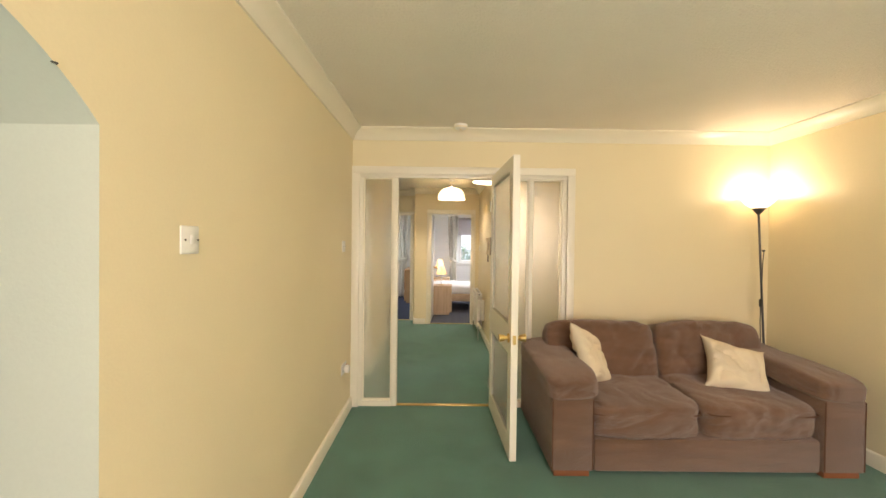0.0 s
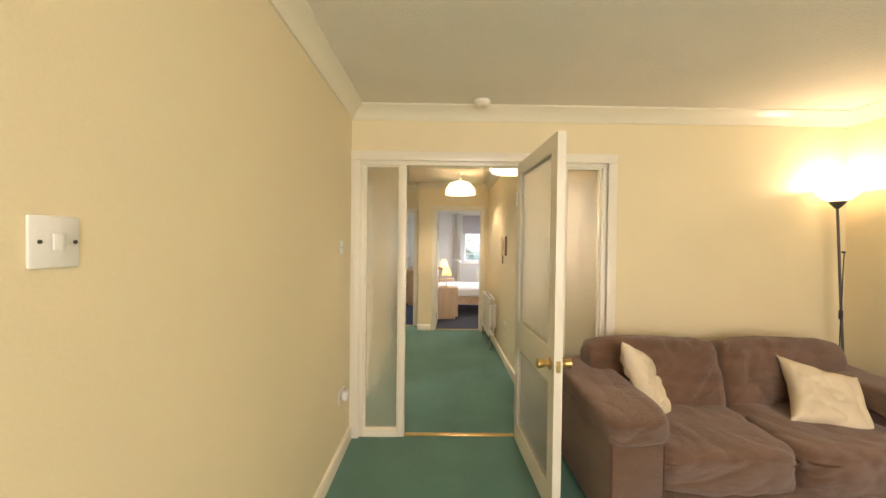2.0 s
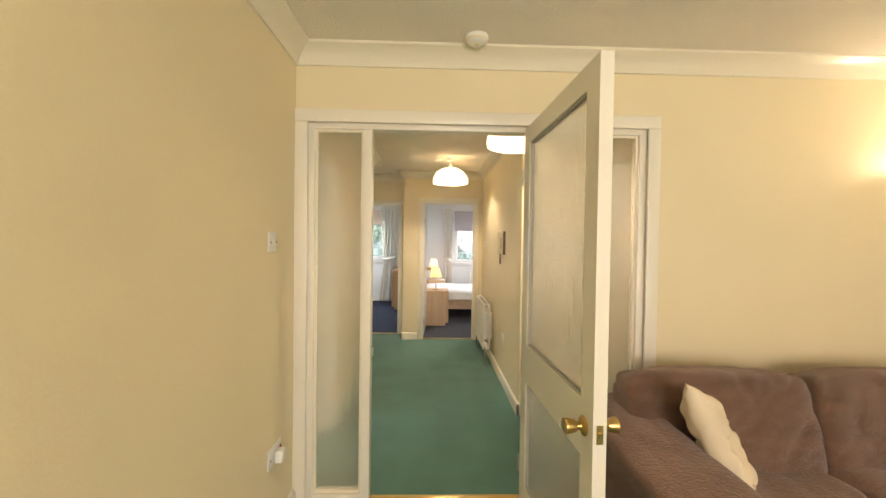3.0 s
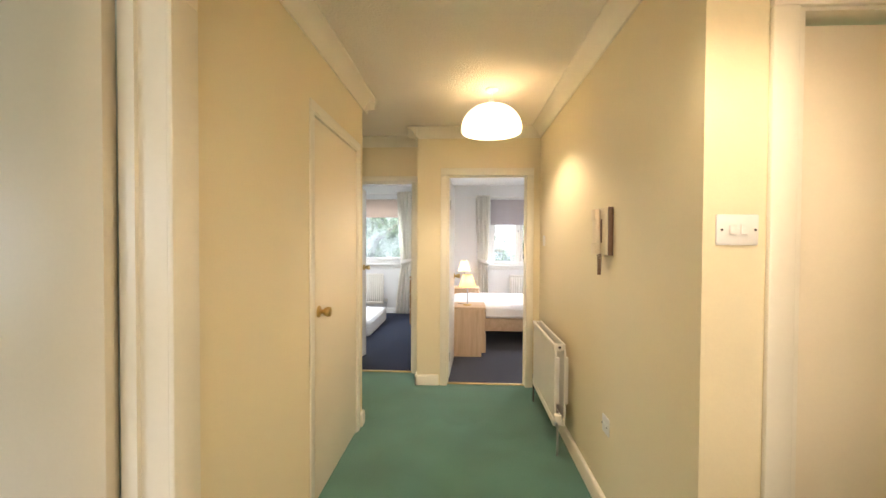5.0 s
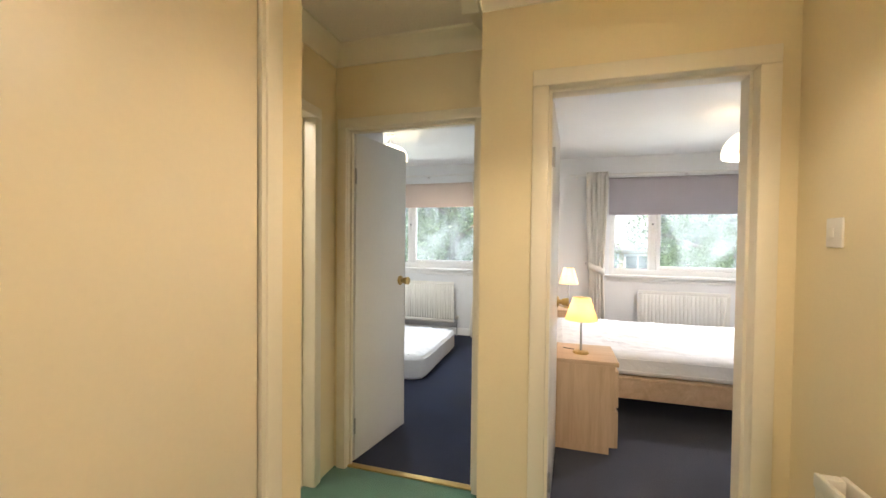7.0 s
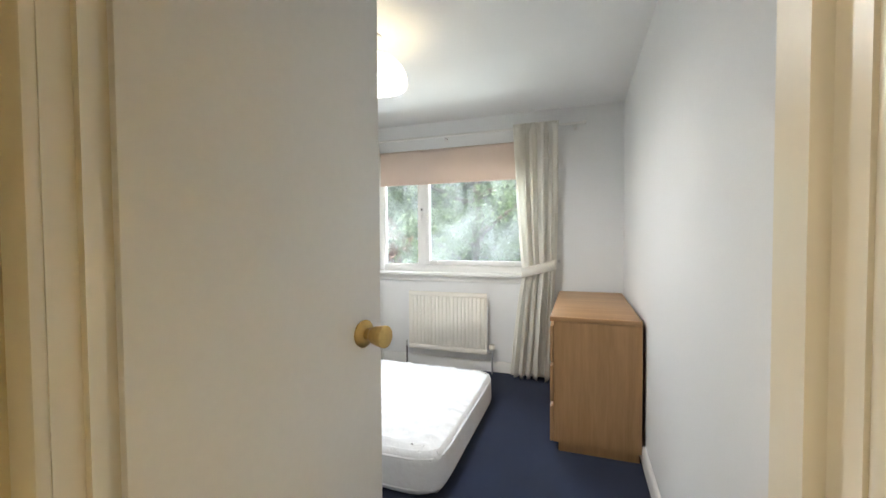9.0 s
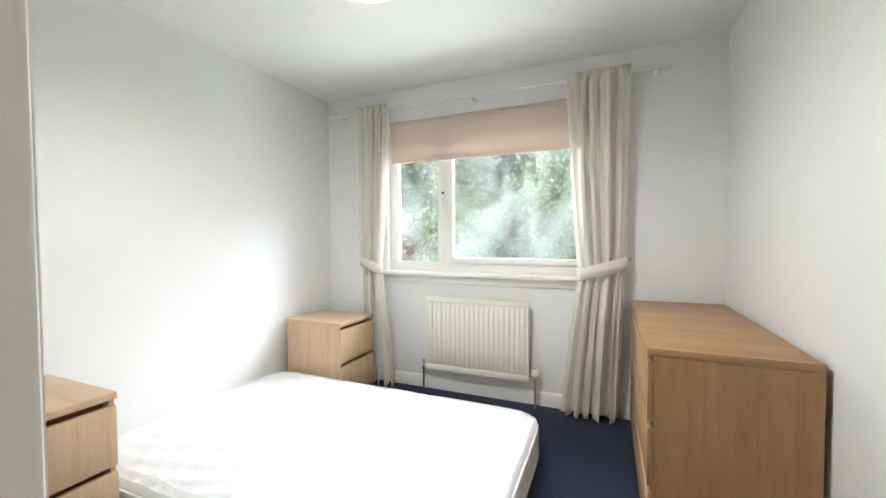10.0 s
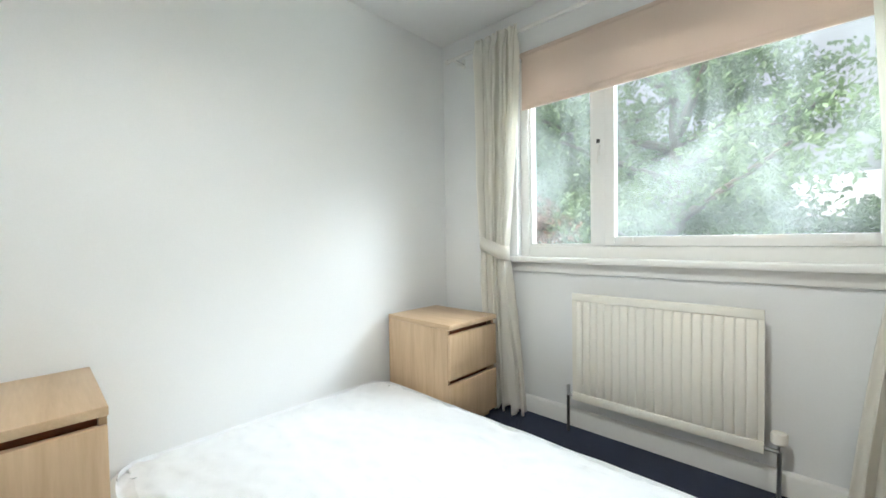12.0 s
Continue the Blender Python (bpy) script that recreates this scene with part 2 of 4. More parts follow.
    for a, b in zip(rings, rings[1:]):
        for k in range(steps):
            q = [a[k % len(a)], a[(k + 1) % len(a)], b[(k + 1) % len(b)], b[k % len(b)]]
            q = list(dict.fromkeys(q))
            if len(q) > 2:
                bm.faces.new(q)
    bmesh.ops.recalc_face_normals(bm, faces=bm.faces)
    return bm


def tube(points, radius, steps=10):
    """A round bar along points, closed at both ends."""
    bm = bmesh.new()
    pts = [Vector(p) for p in points]
    rings = []
    for i, p in enumerate(pts):
        d = (pts[min(i + 1, len(pts) - 1)] - pts[max(i - 1, 0)]).normalized()
        u = d.cross(Vector((0, 0, 1)) if abs(d.z) < 0.9 else Vector((1, 0, 0))).normalized()
        v = d.cross(u)
        rings.append([bm.verts.new(p + radius * (math.cos(2 * math.pi * k / steps) * u + math.sin(2 * math.pi * k / steps) * v)) for k in range(steps)])
    for a, b in zip(rings, rings[1:]):
        for k in range(steps):
            bm.faces.new((a[k], a[(k + 1) % steps], b[(k + 1) % steps], b[k]))
    bm.faces.new(rings[0][::-1]), bm.faces.new(rings[-1])
    bmesh.ops.recalc_face_normals(bm, faces=bm.faces)
    return bm


def sweep(p0, p1, profile, out, bevel=0.0):
    """A straight moulding from p0 to p1; profile in (out, up) pairs from the wall."""
    bm = bmesh.new()
    o = Vector((*out, 0))
    ends = [[bm.verts.new(Vector(p) + o * a + Vector((0, 0, b))) for a, b in profile] for p in (p0, p1)]
    n = len(profile)
    for k in range(n):
        bm.faces.new((ends[0][k], ends[0][(k + 1) % n], ends[1][(k + 1) % n], ends[1][k]))
    bm.faces.new(ends[0][::-1]), bm.faces.new(ends[1])
    bmesh.ops.recalc_face_normals(bm, faces=bm.faces)
    return bm


def puff(sx, sy, sz, n=14, power=3.2, crease=0.012, seed=0.0, sag=0.0, seam=0.0):
    """A stuffed cushion: a rounded block with swelling faces and creases."""
    bm = bmesh.new()
    bmesh.ops.create_cube(bm, size=2.0)
    bmesh.ops.subdivide_edges(bm, edges=bm.edges[:], cuts=n, use_grid_fill=True)
    for v in bm.verts:
        x, y, z = v.co
        r = (abs(x) ** power + abs(y) ** power + abs(z) ** power) ** (1 / power)
        d = Vector((x, y, z)) / r
        bulge = 1 + 0.06 * (1 - d.x ** 2) * (1 - d.y ** 2)
        c = Vector((d.x * sx, d.y * sy, d.z * sz * bulge))
        w = noise.noise(Vector((c.x * 3 + seed, c.y * 5 + seed * 2, c.z * 4))) + 0.55 * noise.noise(Vector((c.x * 11 + seed, c.y * 4, c.z * 9 + seed)))
        ridge = (1 - abs(noise.noise(Vector((c.x * 5 + c.y * 4 + seed * 3, c.y * 2.5 - c.x * 2, c.z * 5 + seed))))) ** 7 + 0.7 * (1 - abs(noise.noise(Vector((c.x * 8 - c.z * 6 + seed, c.y * 3, c.z * 7 - seed))))) ** 9
        c += d * crease * (w - 0.8 * ridge)
        if sag and d.z > 0:
            c.z -= sag * (1 - d.x ** 2) * (1 - d.y ** 2)
        v.co = c
    return bm


def moved(bm, m):
    bmesh.ops.transform(bm, matrix=m, verts=bm.verts)
    return bm


def mesh_from(bm, name, material, smooth=None):
    me = bpy.data.meshes.new(name)
    if smooth is None:
        smooth = 35
    bm.normal_update()
    for f in bm.faces:
        f.smooth = True
    for e in bm.edges:
        if len(e.link_faces) == 2 and e.calc_face_angle(0) > radians(smooth):
            e.smooth = False
    bm.to_mesh(me)
    bm.free()
    me.materials.append(material)
    return me


def part(name, bm, material, parent, label="", smooth=None):
    ob = new(name, mesh_from(bm, name, material, smooth))
    ob.parent = parent
    if label:
        tagged(ob, label)
    return ob


def thing(name, at, label, category, group="", rz=0.0, kind=""):
    ob = new(name)
    ob.empty_display_size = 0.1
    ob.matrix_world = pose(*at, 0, 0, rz)
    return tagged(ob, label, category, group, kind)


def structure(name, bm, material, label, category, smooth=None):
    return tagged(new(name, mesh_from(bm, name, material, smooth)), label, category, "", "structure")


def wall_boxes(axis, a0, a1, t0, t1, z0, z1, holes=()):
    """A wall along an axis from a0 to a1, between t0 and t1 across, with holes (b0, b1, low, high)."""
    out = []

    def put(b0, b1, c0, c1):
        if b1 - b0 > 1e-4 and c1 - c0 > 1e-4:
            out.append((b0, b1, t0, t1, c0, c1) if axis == "x" else (t0, t1, b0, b1, c0, c1))
    at = a0
    for b0, b1, lo, hi in sorted(holes):
        put(at, b0, z0, z1)
        put(b0, b1, z0, lo)
        put(b0, b1, hi, z1)
        at = b1
    put(at, a1, z0, z1)
    return boxes(*out)


# ---- structure: floors, ceilings, walls ----
CEIL = 2.40
structure("floor_living_hall", boxes((-0.57, 3.34, -2.0, 3.5, -0.12, 0), (-0.52, 2.5, 3.5, 4.59, -0.12, 0), (-0.52, 1.165, 4.59, 6.1, -0.12, 0), (-1.05, 1.165, 6.1, 7.03, -0.12, 0), (-1.05, -0.05, 7.03, 7.33, -0.12, 0)),
          GREEN_CARPET, "worn green wall-to-wall carpet with faded tracks", "carpet")
structure("floor_bedroom_two", boxes((-3.0, 0.06, 7.33, 10.7, -0.12, 0)), NAVY_CARPET, "dark navy blue fitted carpet", "carpet")
structure("floor_bedroom_one", boxes((-0.05, 0.06, 7.03, 7.33, -0.12, -0.004), (0.06, 3.1, 7.03, 10.7, -0.12, 0)), SLATE_CARPET, "dark slate blue fitted carpet", "carpet")
structure("floor_side_rooms", boxes((-3.2, -0.57, -2.0, 4.6, -0.12, 0), (-0.57, -0.52, 3.5, 4.6, -0.12, 0), (-2.7, -1.05, 5.4, 7.3, -0.12, 0)), mat("pale_vinyl", (0.45, 0.42, 0.36), 0.4), "pale vinyl floor in the side rooms", "floor")
structure("ceiling_living", boxes((-3.2, 3.34, -2.0, 3.55, CEIL, CEIL + 0.15)), CEILING, "stippled cream ceiling", "ceiling")
structure("ceiling_hall", boxes((-3.2, 3.34, 3.55, 7.06, CEIL, CEIL + 0.15), (-3.2, -0.02, 7.06, 7.35, CEIL, CEIL + 0.15)), CEILING, "cream painted hall ceiling", "ceiling")
structure("ceiling_bedrooms", boxes((-3.1, 3.2, 7.35, 10.85, CEIL, CEIL + 0.15), (-0.02, 3.2, 7.06, 7.35, CEIL, CEIL + 0.15)), SMOOTH_CEILING, "smooth white bedroom ceiling", "ceiling")


def arched_wall():
    """The living room's side wall with a round-headed archway."""
    bm = wall_boxes("y", -1.9, 3.45, -0.80, -0.39, 0, 1.675, ((-0.074, 0.962, 0, 1.675),))
    cy, cz, r = 0.444, 1.204, 0.70
    a0 = math.asin((0.962 - cy) / r)
    ring = []
    steps = 28
    for k in range(steps + 1):
        a = -a0 + 2 * a0 * k / steps
        ring.append((cy + r * math.sin(a), cz + r * math.cos(a)))
    for (ya, za), (yb, zb) in zip(ring, ring[1:]):
        vs = [bm.verts.new((x, y, z)) for x in (-0.80, -0.39) for y, z in ((ya, za), (yb, zb), (yb, CEIL), (ya, CEIL))]
        for q in ((0, 1, 2, 3), (7, 6, 5, 4), (0, 4, 5, 1), (3, 2, 6, 7)):
            bm.faces.new([vs[i] for i in q])
    bmesh.ops.remove_doubles(bm, verts=[v for v in bm.verts if -0.0739 < v.co.y < 0.9619 and v.co.z > 1.68], dist=0.0005)
    box(bm, -0.80, -0.39, -1.9, -0.074, 1.675, CEIL)
    box(bm, -0.80, -0.39, 0.962, 3.45, 1.675, CEIL)
    bmesh.ops.recalc_face_normals(bm, faces=bm.faces)
    ob = structure("wall_living_arch", bm, CREAM, "cream painted wall with a round-headed archway", "wall", 60)
    ob.data.materials.append(GREENISH)
    for f in ob.data.polygons:
        if f.normal.x < 0.5:
            f.material_index = 1
    return ob


arched_wall()
structure("wall_living_east", wall_boxes("y", -1.9, 3.45, 3.22, 3.34, 0, CEIL), CREAM, "cream painted wall", "wall")
structure("wall_living_south", wall_boxes("x", -0.57, 3.34, -2.0, -1.9, 0, CEIL, ((0.1, 2.5, 0.85, 2.15),)), CREAM, "cream painted window wall", "wall")
structure("wall_partition", wall_boxes("x", -0.57, 3.34, 3.45, 3.55, 0, CEIL, ((-0.36, 1.50, 0, 2.04),)), CREAM, "cream painted wall above a glazed screen", "wall")
structure("wall_hall_west", wall_boxes("y", 3.55, 6.17, -0.52, -0.40, 0, CEIL, ((3.60, 4.30, 0, 1.99), (5.225, 6.045, 0, 1.99))), CREAM, "cream hall wall with a cupboard door", "wall")
structure("wall_cupboard_side", wall_boxes("x", -1.0, -0.52, 6.05, 6.17, 0, CEIL), CREAM, "cream painted wall", "wall")
structure("wall_cupboard_inside", boxes((-1.0, -0.95, 4.7, 6.05, 0, CEIL), (-0.95, -0.52, 4.7, 4.75, 0, CEIL)), CREAM, "cream wall inside the cupboard", "wall")
structure("wall_recess_west", wall_boxes("y", 6.17, 7.295, -1.12, -1.0, 0, CEIL, ((6.43, 7.10, 0, 1.985),)), CREAM, "cream wall with the bathroom doorway", "wall")
structure("wall_bedroom_two_hall_side", wall_boxes("x", -1.12, -0.09, 7.295, 7.35, 0, CEIL, ((-0.943, -0.158, 0, 1.975),)), CREAM, "cream painted wall over a bedroom doorway", "wall")
structure("wall_bedroom_two_south", wall_boxes("x", -3.02, 0.02, 7.35, 7.40, 0, CEIL, ((-0.943, -0.158, 0, 1.975),)), WHITE_WALL, "white bedroom wall", "wall")
structure("wall_pier", boxes((-0.09, 0.12, 7.06, 7.35, 0, CEIL)), CREAM, "cream painted pier between two doors", "wall")
structure("wall_hall_north", wall_boxes("x", -0.09, 1.165, 6.98, 7.06, 0, CEIL, ((0.172, 0.941, 0, 1.985),)), CREAM, "cream wall round a bedroom doorway", "wall")
structure("wall_bedroom_one_south", wall_boxes("x", 0.12, 3.1, 7.06, 7.12, 0, CEIL, ((0.172, 0.941, 0, 1.985),)), WHITE_WALL, "white bedroom wall", "wall")
structure("wall_hall_east", wall_boxes("y", 4.53, 6.98, 1.045, 1.165, 0, CEIL), CREAM, "cream hall wall with scuffs", "wall")
structure("wall_vestibule_north", wall_boxes("x", 1.165, 2.5, 4.53, 4.65, 0, CEIL, ((1.297, 2.06, 0, 2.036),)), CREAM, "cream wall round the entrance door", "wall")
structure("wall_vestibule_east", wall_boxes("y", 3.55, 4.53, 2.4, 2.5, 0, CEIL), CREAM, "cream painted wall", "wall")
structure("wall_bedroom_two_west", wall_boxes("y", 7.40, 10.63, -3.02, -2.92, 0, CEIL), WHITE_WALL, "white bedroom wall", "wall")
structure("wall_between_bedrooms", wall_boxes("y", 7.35, 10.63, 0.02, 0.12, 0, CEIL), WHITE_WALL, "white wall between the bedrooms", "wall")
structure("wall_bedroom_one_east", wall_boxes("y", 7.12, 10.63, 3.0, 3.1, 0, CEIL), WHITE_WALL, "white bedroom wall", "wall")
structure("wall_bedroom_closet", boxes((-2.92, -1.02, 7.40, 7.97, 0, CEIL)), WHITE_WALL, "white boxed-in closet wall", "wall")
W2 = (-2.32, -0.72, 0.93, 2.12)
W1 = (0.86, 2.56, 0.92, 2.12)
structure("wall_north_windows", wall_boxes("x", -3.02, 3.1, 10.63, 10.86, 0, CEIL, (W2, W1)), WHITE_WALL, "white outer wall with two windows", "wall")
structure("wall_side_rooms", boxes((-3.2, -3.1, -2.0, 1.3, 0, CEIL), (-3.2, -3.1, 1.3, 2.7, 0, 0.9), (-3.2, -3.1, 1.3, 2.7, 2.1, CEIL), (-3.2, -3.1, 2.7, 4.6, 0, CEIL), (-3.1, -0.57, -2.0, -1.9, 0, CEIL), (-3.1, -0.52, 4.5, 4.6, 0, CEIL), (-2.7, -2.6, 5.4, 7.35, 0, CEIL), (-2.6, -1.0, 5.4, 5.5, 0, CEIL), (-2.6, -1.12, 7.25, 7.35, 0, CEIL), (-1.12, -1.0, 5.5, 6.17, 0, CEIL)),
          GREENISH, "pale painted walls of the side rooms", "wall")

COVE = [(0, -0.095), (0.012, -0.095), (0.018, -0.082), (0.032, -0.055), (0.052, -0.033), (0.078, -0.018), (0.088, -0.012), (0.088, 0), (0, 0)]
SKIRT = [(0, 0), (0.018, 0), (0.018, 0.082), (0.013, 0.092), (0.004, 0.098), (0, 0.098)]


def trims(kind, runs, profile, z, material, label, category):
    for p, q, out in runs:
        structure(kind, sweep((*p, z), (*q, z), profile, out), material, label, category, 50)


trims("trim", [((-0.39, -1.9), (-0.39, 3.45), (1, 0)), ((-0.39, 3.45), (3.22, 3.45), (0, -1)), ((3.22, 3.45), (3.22, -1.9), (-1, 0)),
               ((-0.40, 3.55), (-0.40, 6.17 + 0.088), (1, 0)), ((1.045, 4.53 - 0.088), (1.045, 6.98), (-1, 0)), ((-0.09 - 0.088, 6.98), (1.045, 6.98), (0, -1)), ((-0.09, 6.98 - 0.088), (-0.09, 7.295), (-1, 0)),
               ((-1.0, 7.295), (-0.09, 7.295), (0, -1)), ((-1.0, 6.17), (-0.40 + 0.088, 6.17), (0, 1)), ((-1.0, 6.17), (-1.0, 7.295), (1, 0)), ((1.045 - 0.088, 4.53), (2.4, 4.53), (0, -1))],
      COVE, CEIL, TRIM, "cream plaster coving", "coving")
trims("baseboard", [((-0.39, 0.962), (-0.39, 3.45), (1, 0)), ((1.53, 3.45), (3.22, 3.45), (0, -1)), ((3.22, 3.45), (3.22, -1.9), (-1, 0)),
                    ((-0.40, 4.385), (-0.40, 5.155), (1, 0)), ((-0.40, 6.11), (-0.40, 6.188), (1, 0)), ((-1.0, 6.17), (-0.382, 6.17), (0, 1)),
                    ((1.045, 4.512), (1.045, 6.98), (-1, 0)), ((-0.108, 6.98), (0.115, 6.98), (0, -1)), ((-0.09, 6.962), (-0.09, 7.295), (-1, 0)), ((1.005, 6.98), (1.045, 6.98), (0, -1)), ((1.027, 4.53), (1.222, 4.53), (0, -1)), ((2.135, 4.53), (2.4, 4.53), (0, -1))],
      SKIRT, 0, TRIM, "cream painted skirting board", "skirting board")
trims("baseboard", [((-2.92, 10.63), (0.02, 10.63), (0, -1)), ((0.02, 10.63), (0.02, 7.40), (-1, 0)), ((-2.92, 7.97), (-2.92, 10.63), (1, 0)), ((0.12, 10.63), (3.0, 10.63), (0, -1)), ((0.12, 7.12), (0.12, 10.63), (1, 0))],
      SKIRT, 0, WHITE_TRIM, "white painted skirting board", "skirting board")


# ---- doors ----
def knob_bm(at, axis, sign, flared=False):
    if flared:
        prof = [(0, 0.0), (0.032, 0.0), (0.033, 0.004), (0.027, 0.010), (0.014, 0.013), (0.013, 0.026), (0.019, 0.029), (0.0205, 0.034), (0.026, 0.062), (0.0255, 0.067), (0.022, 0.069), (0.0, 0.068)]
    else:
        prof = [(0, 0.0), (0.030, 0.0), (0.031, 0.004), (0.026, 0.009), (0.012, 0.012), (0.011, 0.024), (0.017, 0.030), (0.024, 0.040), (0.026, 0.052), (0.024, 0.062), (0.019, 0.065), (0.0, 0.065)]
    return spin([(r, h * sign) for r, h in prof], 28, at, axis)


def leaf(door, name, hinge, angle, width, height, knob_z, material, thick=0.04, both=True, glazed=False, label="", hinge_side=1, knob_material=None):
    """A door leaf from the hinge along angle degrees; glazed leaves have two panes."""
    km = knob_material or BRASS
    ob = None
    if glazed:
        z = [0.01, 0.15, 0.69, 0.88, 1.912, height]
        s = 0.095
        bm = boxes((0, s, -thick / 2, thick / 2, z[0], z[5]), (width - s, width, -thick / 2, thick / 2, z[0], z[5]),
                   (s, width - s, -thick / 2, thick / 2, z[0], z[1]), (s, width - s, -thick / 2, thick / 2, z[2], z[3]), (s, width - s, -thick / 2, thick / 2, z[4], z[5]))
    else:
        bm = boxes((0, width, -thick / 2, thick / 2, 0.012, height), bevel=0.003)
    ob = part(name, bm, material, door, label)
    ob.matrix_basis = pose(hinge[0], hinge[1], 0, 0, 0, angle)
    if glazed:
        for lo, hi in ((z[1], z[2]), (z[3], z[4])):
            pane = part("pane", boxes((s - 0.006, width - s + 0.006, -0.003, 0.003, lo - 0.006, hi + 0.006)), FROSTED, ob, "obscured reeded glass")
            pane.visible_shadow = False
            bead = bmesh.new()
            for side in (-1, 1):
                y0, y1 = sorted((side * 0.004, side * 0.016))
                for b in ((s, s + 0.010, y0, y1, lo, hi), (width - s - 0.010, width - s, y0, y1, lo, hi), (s + 0.01, width - s - 0.01, y0, y1, lo, lo + 0.01), (s + 0.01, width - s - 0.01, y0, y1, hi - 0.01, hi)):
                    box(bead, *b)
            part("glazing_bead", bead, mat("grey_bead", (0.42, 0.40, 0.34), 0.5), ob)
    for sign in ((1, -1) if both else (hinge_side,)):
        part("door_knob", knob_bm((width - 0.065, sign * thick / 2, knob_z), "Y", sign, both), km, ob, "round worn brass knob", 50)
    part("latch_plate", boxes((width, width + 0.002, -0.011, 0.011, knob_z - 0.03, knob_z + 0.03)), BRASS, ob)
    part("latch", boxes((width + 0.002, width + 0.010, -0.006, 0.006, knob_z - 0.008, knob_z + 0.008)), BRASS, ob)
    for hz in (0.22, height - 0.25):
        part("hinge", tube([(-0.006, -thick / 2 - 0.004, hz - 0.045), (-0.006, -thick / 2 - 0.004, hz + 0.045)], 0.006), CHROME, ob)
    return ob


def casing(door, axis, face, out, b0, b1, top, material, w=0.066, t=0.018):
    """Architrave round an opening, on one face of its wall."""
    f0, f1 = sorted((face, face + out * t))
    for name, c0, c1, lo, hi in (("architrave", b0 - w, b0, 0, top), ("architrave", b1, b1 + w, 0, top), ("architrave_head", b0 - w, b1 + w, top, top + w)):
        spec = (c0, c1, f0, f1, lo, hi) if axis == "x" else (f0, f1, c0, c1, lo, hi)
        part(name, boxes(spec, bevel=0.005), material, door)


def lining(door, axis, t0, t1, b0, b1, top, material, d=0.022, stop=None):
    """Jamb lining inside an opening with a stop bead."""
    def spec(c0, c1, u0, u1, lo, hi):
        return (c0, c1, u0, u1, lo, hi) if axis == "x" else (u0, u1, c0, c1, lo, hi)
    t0, t1 = t0 - 0.003, t1 + 0.003
    part("jamb", boxes(spec(b0, b0 + d, t0, t1, 0, top)), material, door)
    part("jamb", boxes(spec(b1 - d, b1, t0, t1, 0, top)), material, door)
    part("door_head", boxes(spec(b0 + d, b1 - d, t0, t1, top - d, top)), material, door)
    if stop:
        part("door_stop", boxes(spec(b0 + d, b0 + d + 0.012, *stop, 0, top - d), spec(b1 - d - 0.012, b1 - d, *stop, 0, top - d), spec(b0 + d + 0.012, b1 - d - 0.012, *stop, top - d - 0.012, top - d)), material, door)


def door(name, label):
    return thing(name, (0, 0, 0), label, "door", "", 0, "structure")


# glazed screen with its open door between living room and hall
screen = door("door_1", "white glazed screen with an open half-glazed door")
Y0, Y1 = 3.462, 3.538
for name, s in (("frame_post", (-0.36, -0.297)), ("frame_post", (-0.044, 0.004)), ("frame_post", (0.850, 0.895)), ("frame_post", (1.140, 1.172)), ("frame_post", (1.430, 1.50))):
    part(name, boxes((*s, Y0, Y1, 0, 1.988), bevel=0.004), SCREEN_WARM_LIT, screen)
part("frame_head", boxes((-0.36, 1.50, Y0, Y1, 1.988, 2.04), bevel=0.003), SCREEN_WARM_LIT, screen)
for a, b in ((-0.297, -0.044), (0.895, 1.140), (1.172, 1.430)):
    part("frame_rail", boxes((a, b, Y0, Y1, 0, 0.045)), SCREEN_WARM_LIT, screen)
    p = part("pane", boxes((a, b, 3.497, 3.503, 0.045, 1.988)), FROSTED, screen, "obscured reeded glass")
    p.visible_shadow = False
    bead = bmesh.new()
    for y0, y1 in ((3.482, 3.496), (3.504, 3.518)):
        for s in ((a, a + 0.011, y0, y1, 0.045, 1.988), (b - 0.011, b, y0, y1, 0.045, 1.988), (a + 0.011, b - 0.011, y0, y1, 0.045, 0.056), (a + 0.011, b - 0.011, y0, y1, 1.977, 1.988)):
            box(bead, *s)
    part("glazing_bead", bead, TRIM, screen)
casing(screen, "x", 3.45, -1, -0.325, 1.465, 2.015, SCREEN_WARM_LIT)
part("strike_plate", boxes((0.004, 0.007, 3.475, 3.500, 0.76, 0.84)), CHROME, screen)
leaf(screen, "door_leaf", (0.832, 3.455), -88.0, 0.860, 2.000, 0.80, SCREEN_WARM_LIT, 0.044, glazed=True, label="half-glazed white door leaf standing open")
part("threshold", boxes((0.004, 0.85, 3.478, 3.522, 0, 0.007), bevel=0.002), BRASS, screen, "brass carpet strip")

kitchen_door = door("door_2", "white painted door standing open into a side room")
lining(kitchen_door, "y", -0.52, -0.40, 3.60, 4.30, 1.99, TRIM, stop=(-0.49, -0.47))
casing(kitchen_door, "y", -0.40, 1, 3.622, 4.278, 1.968, TRIM, w=0.10)
leaf(kitchen_door, "door_leaf", (-0.535, 4.268), 181, 0.64, 1.96, 0.98, CREAM_DOOR, label="cream flush door leaf")

cupboard_door = door("door_3", "closed flush cream cupboard door with brass knobs")
lining(cupboard_door, "y", -0.52, -0.40, 5.225, 6.045, 1.99, TRIM, d=0.018)
casing(cupboard_door, "y", -0.40, 1, 5.231, 6.039, 1.984, TRIM, w=0.05, t=0.010)
l3 = leaf(cupboard_door, "door_leaf", (-0.424, 6.022), -90, 0.772, 1.965, 0.982, CREAM_DOOR, 0.040, both=False, hinge_side=1, label="flush cream door leaf")

bath_door = door("door_4", "cream bathroom door standing ajar")
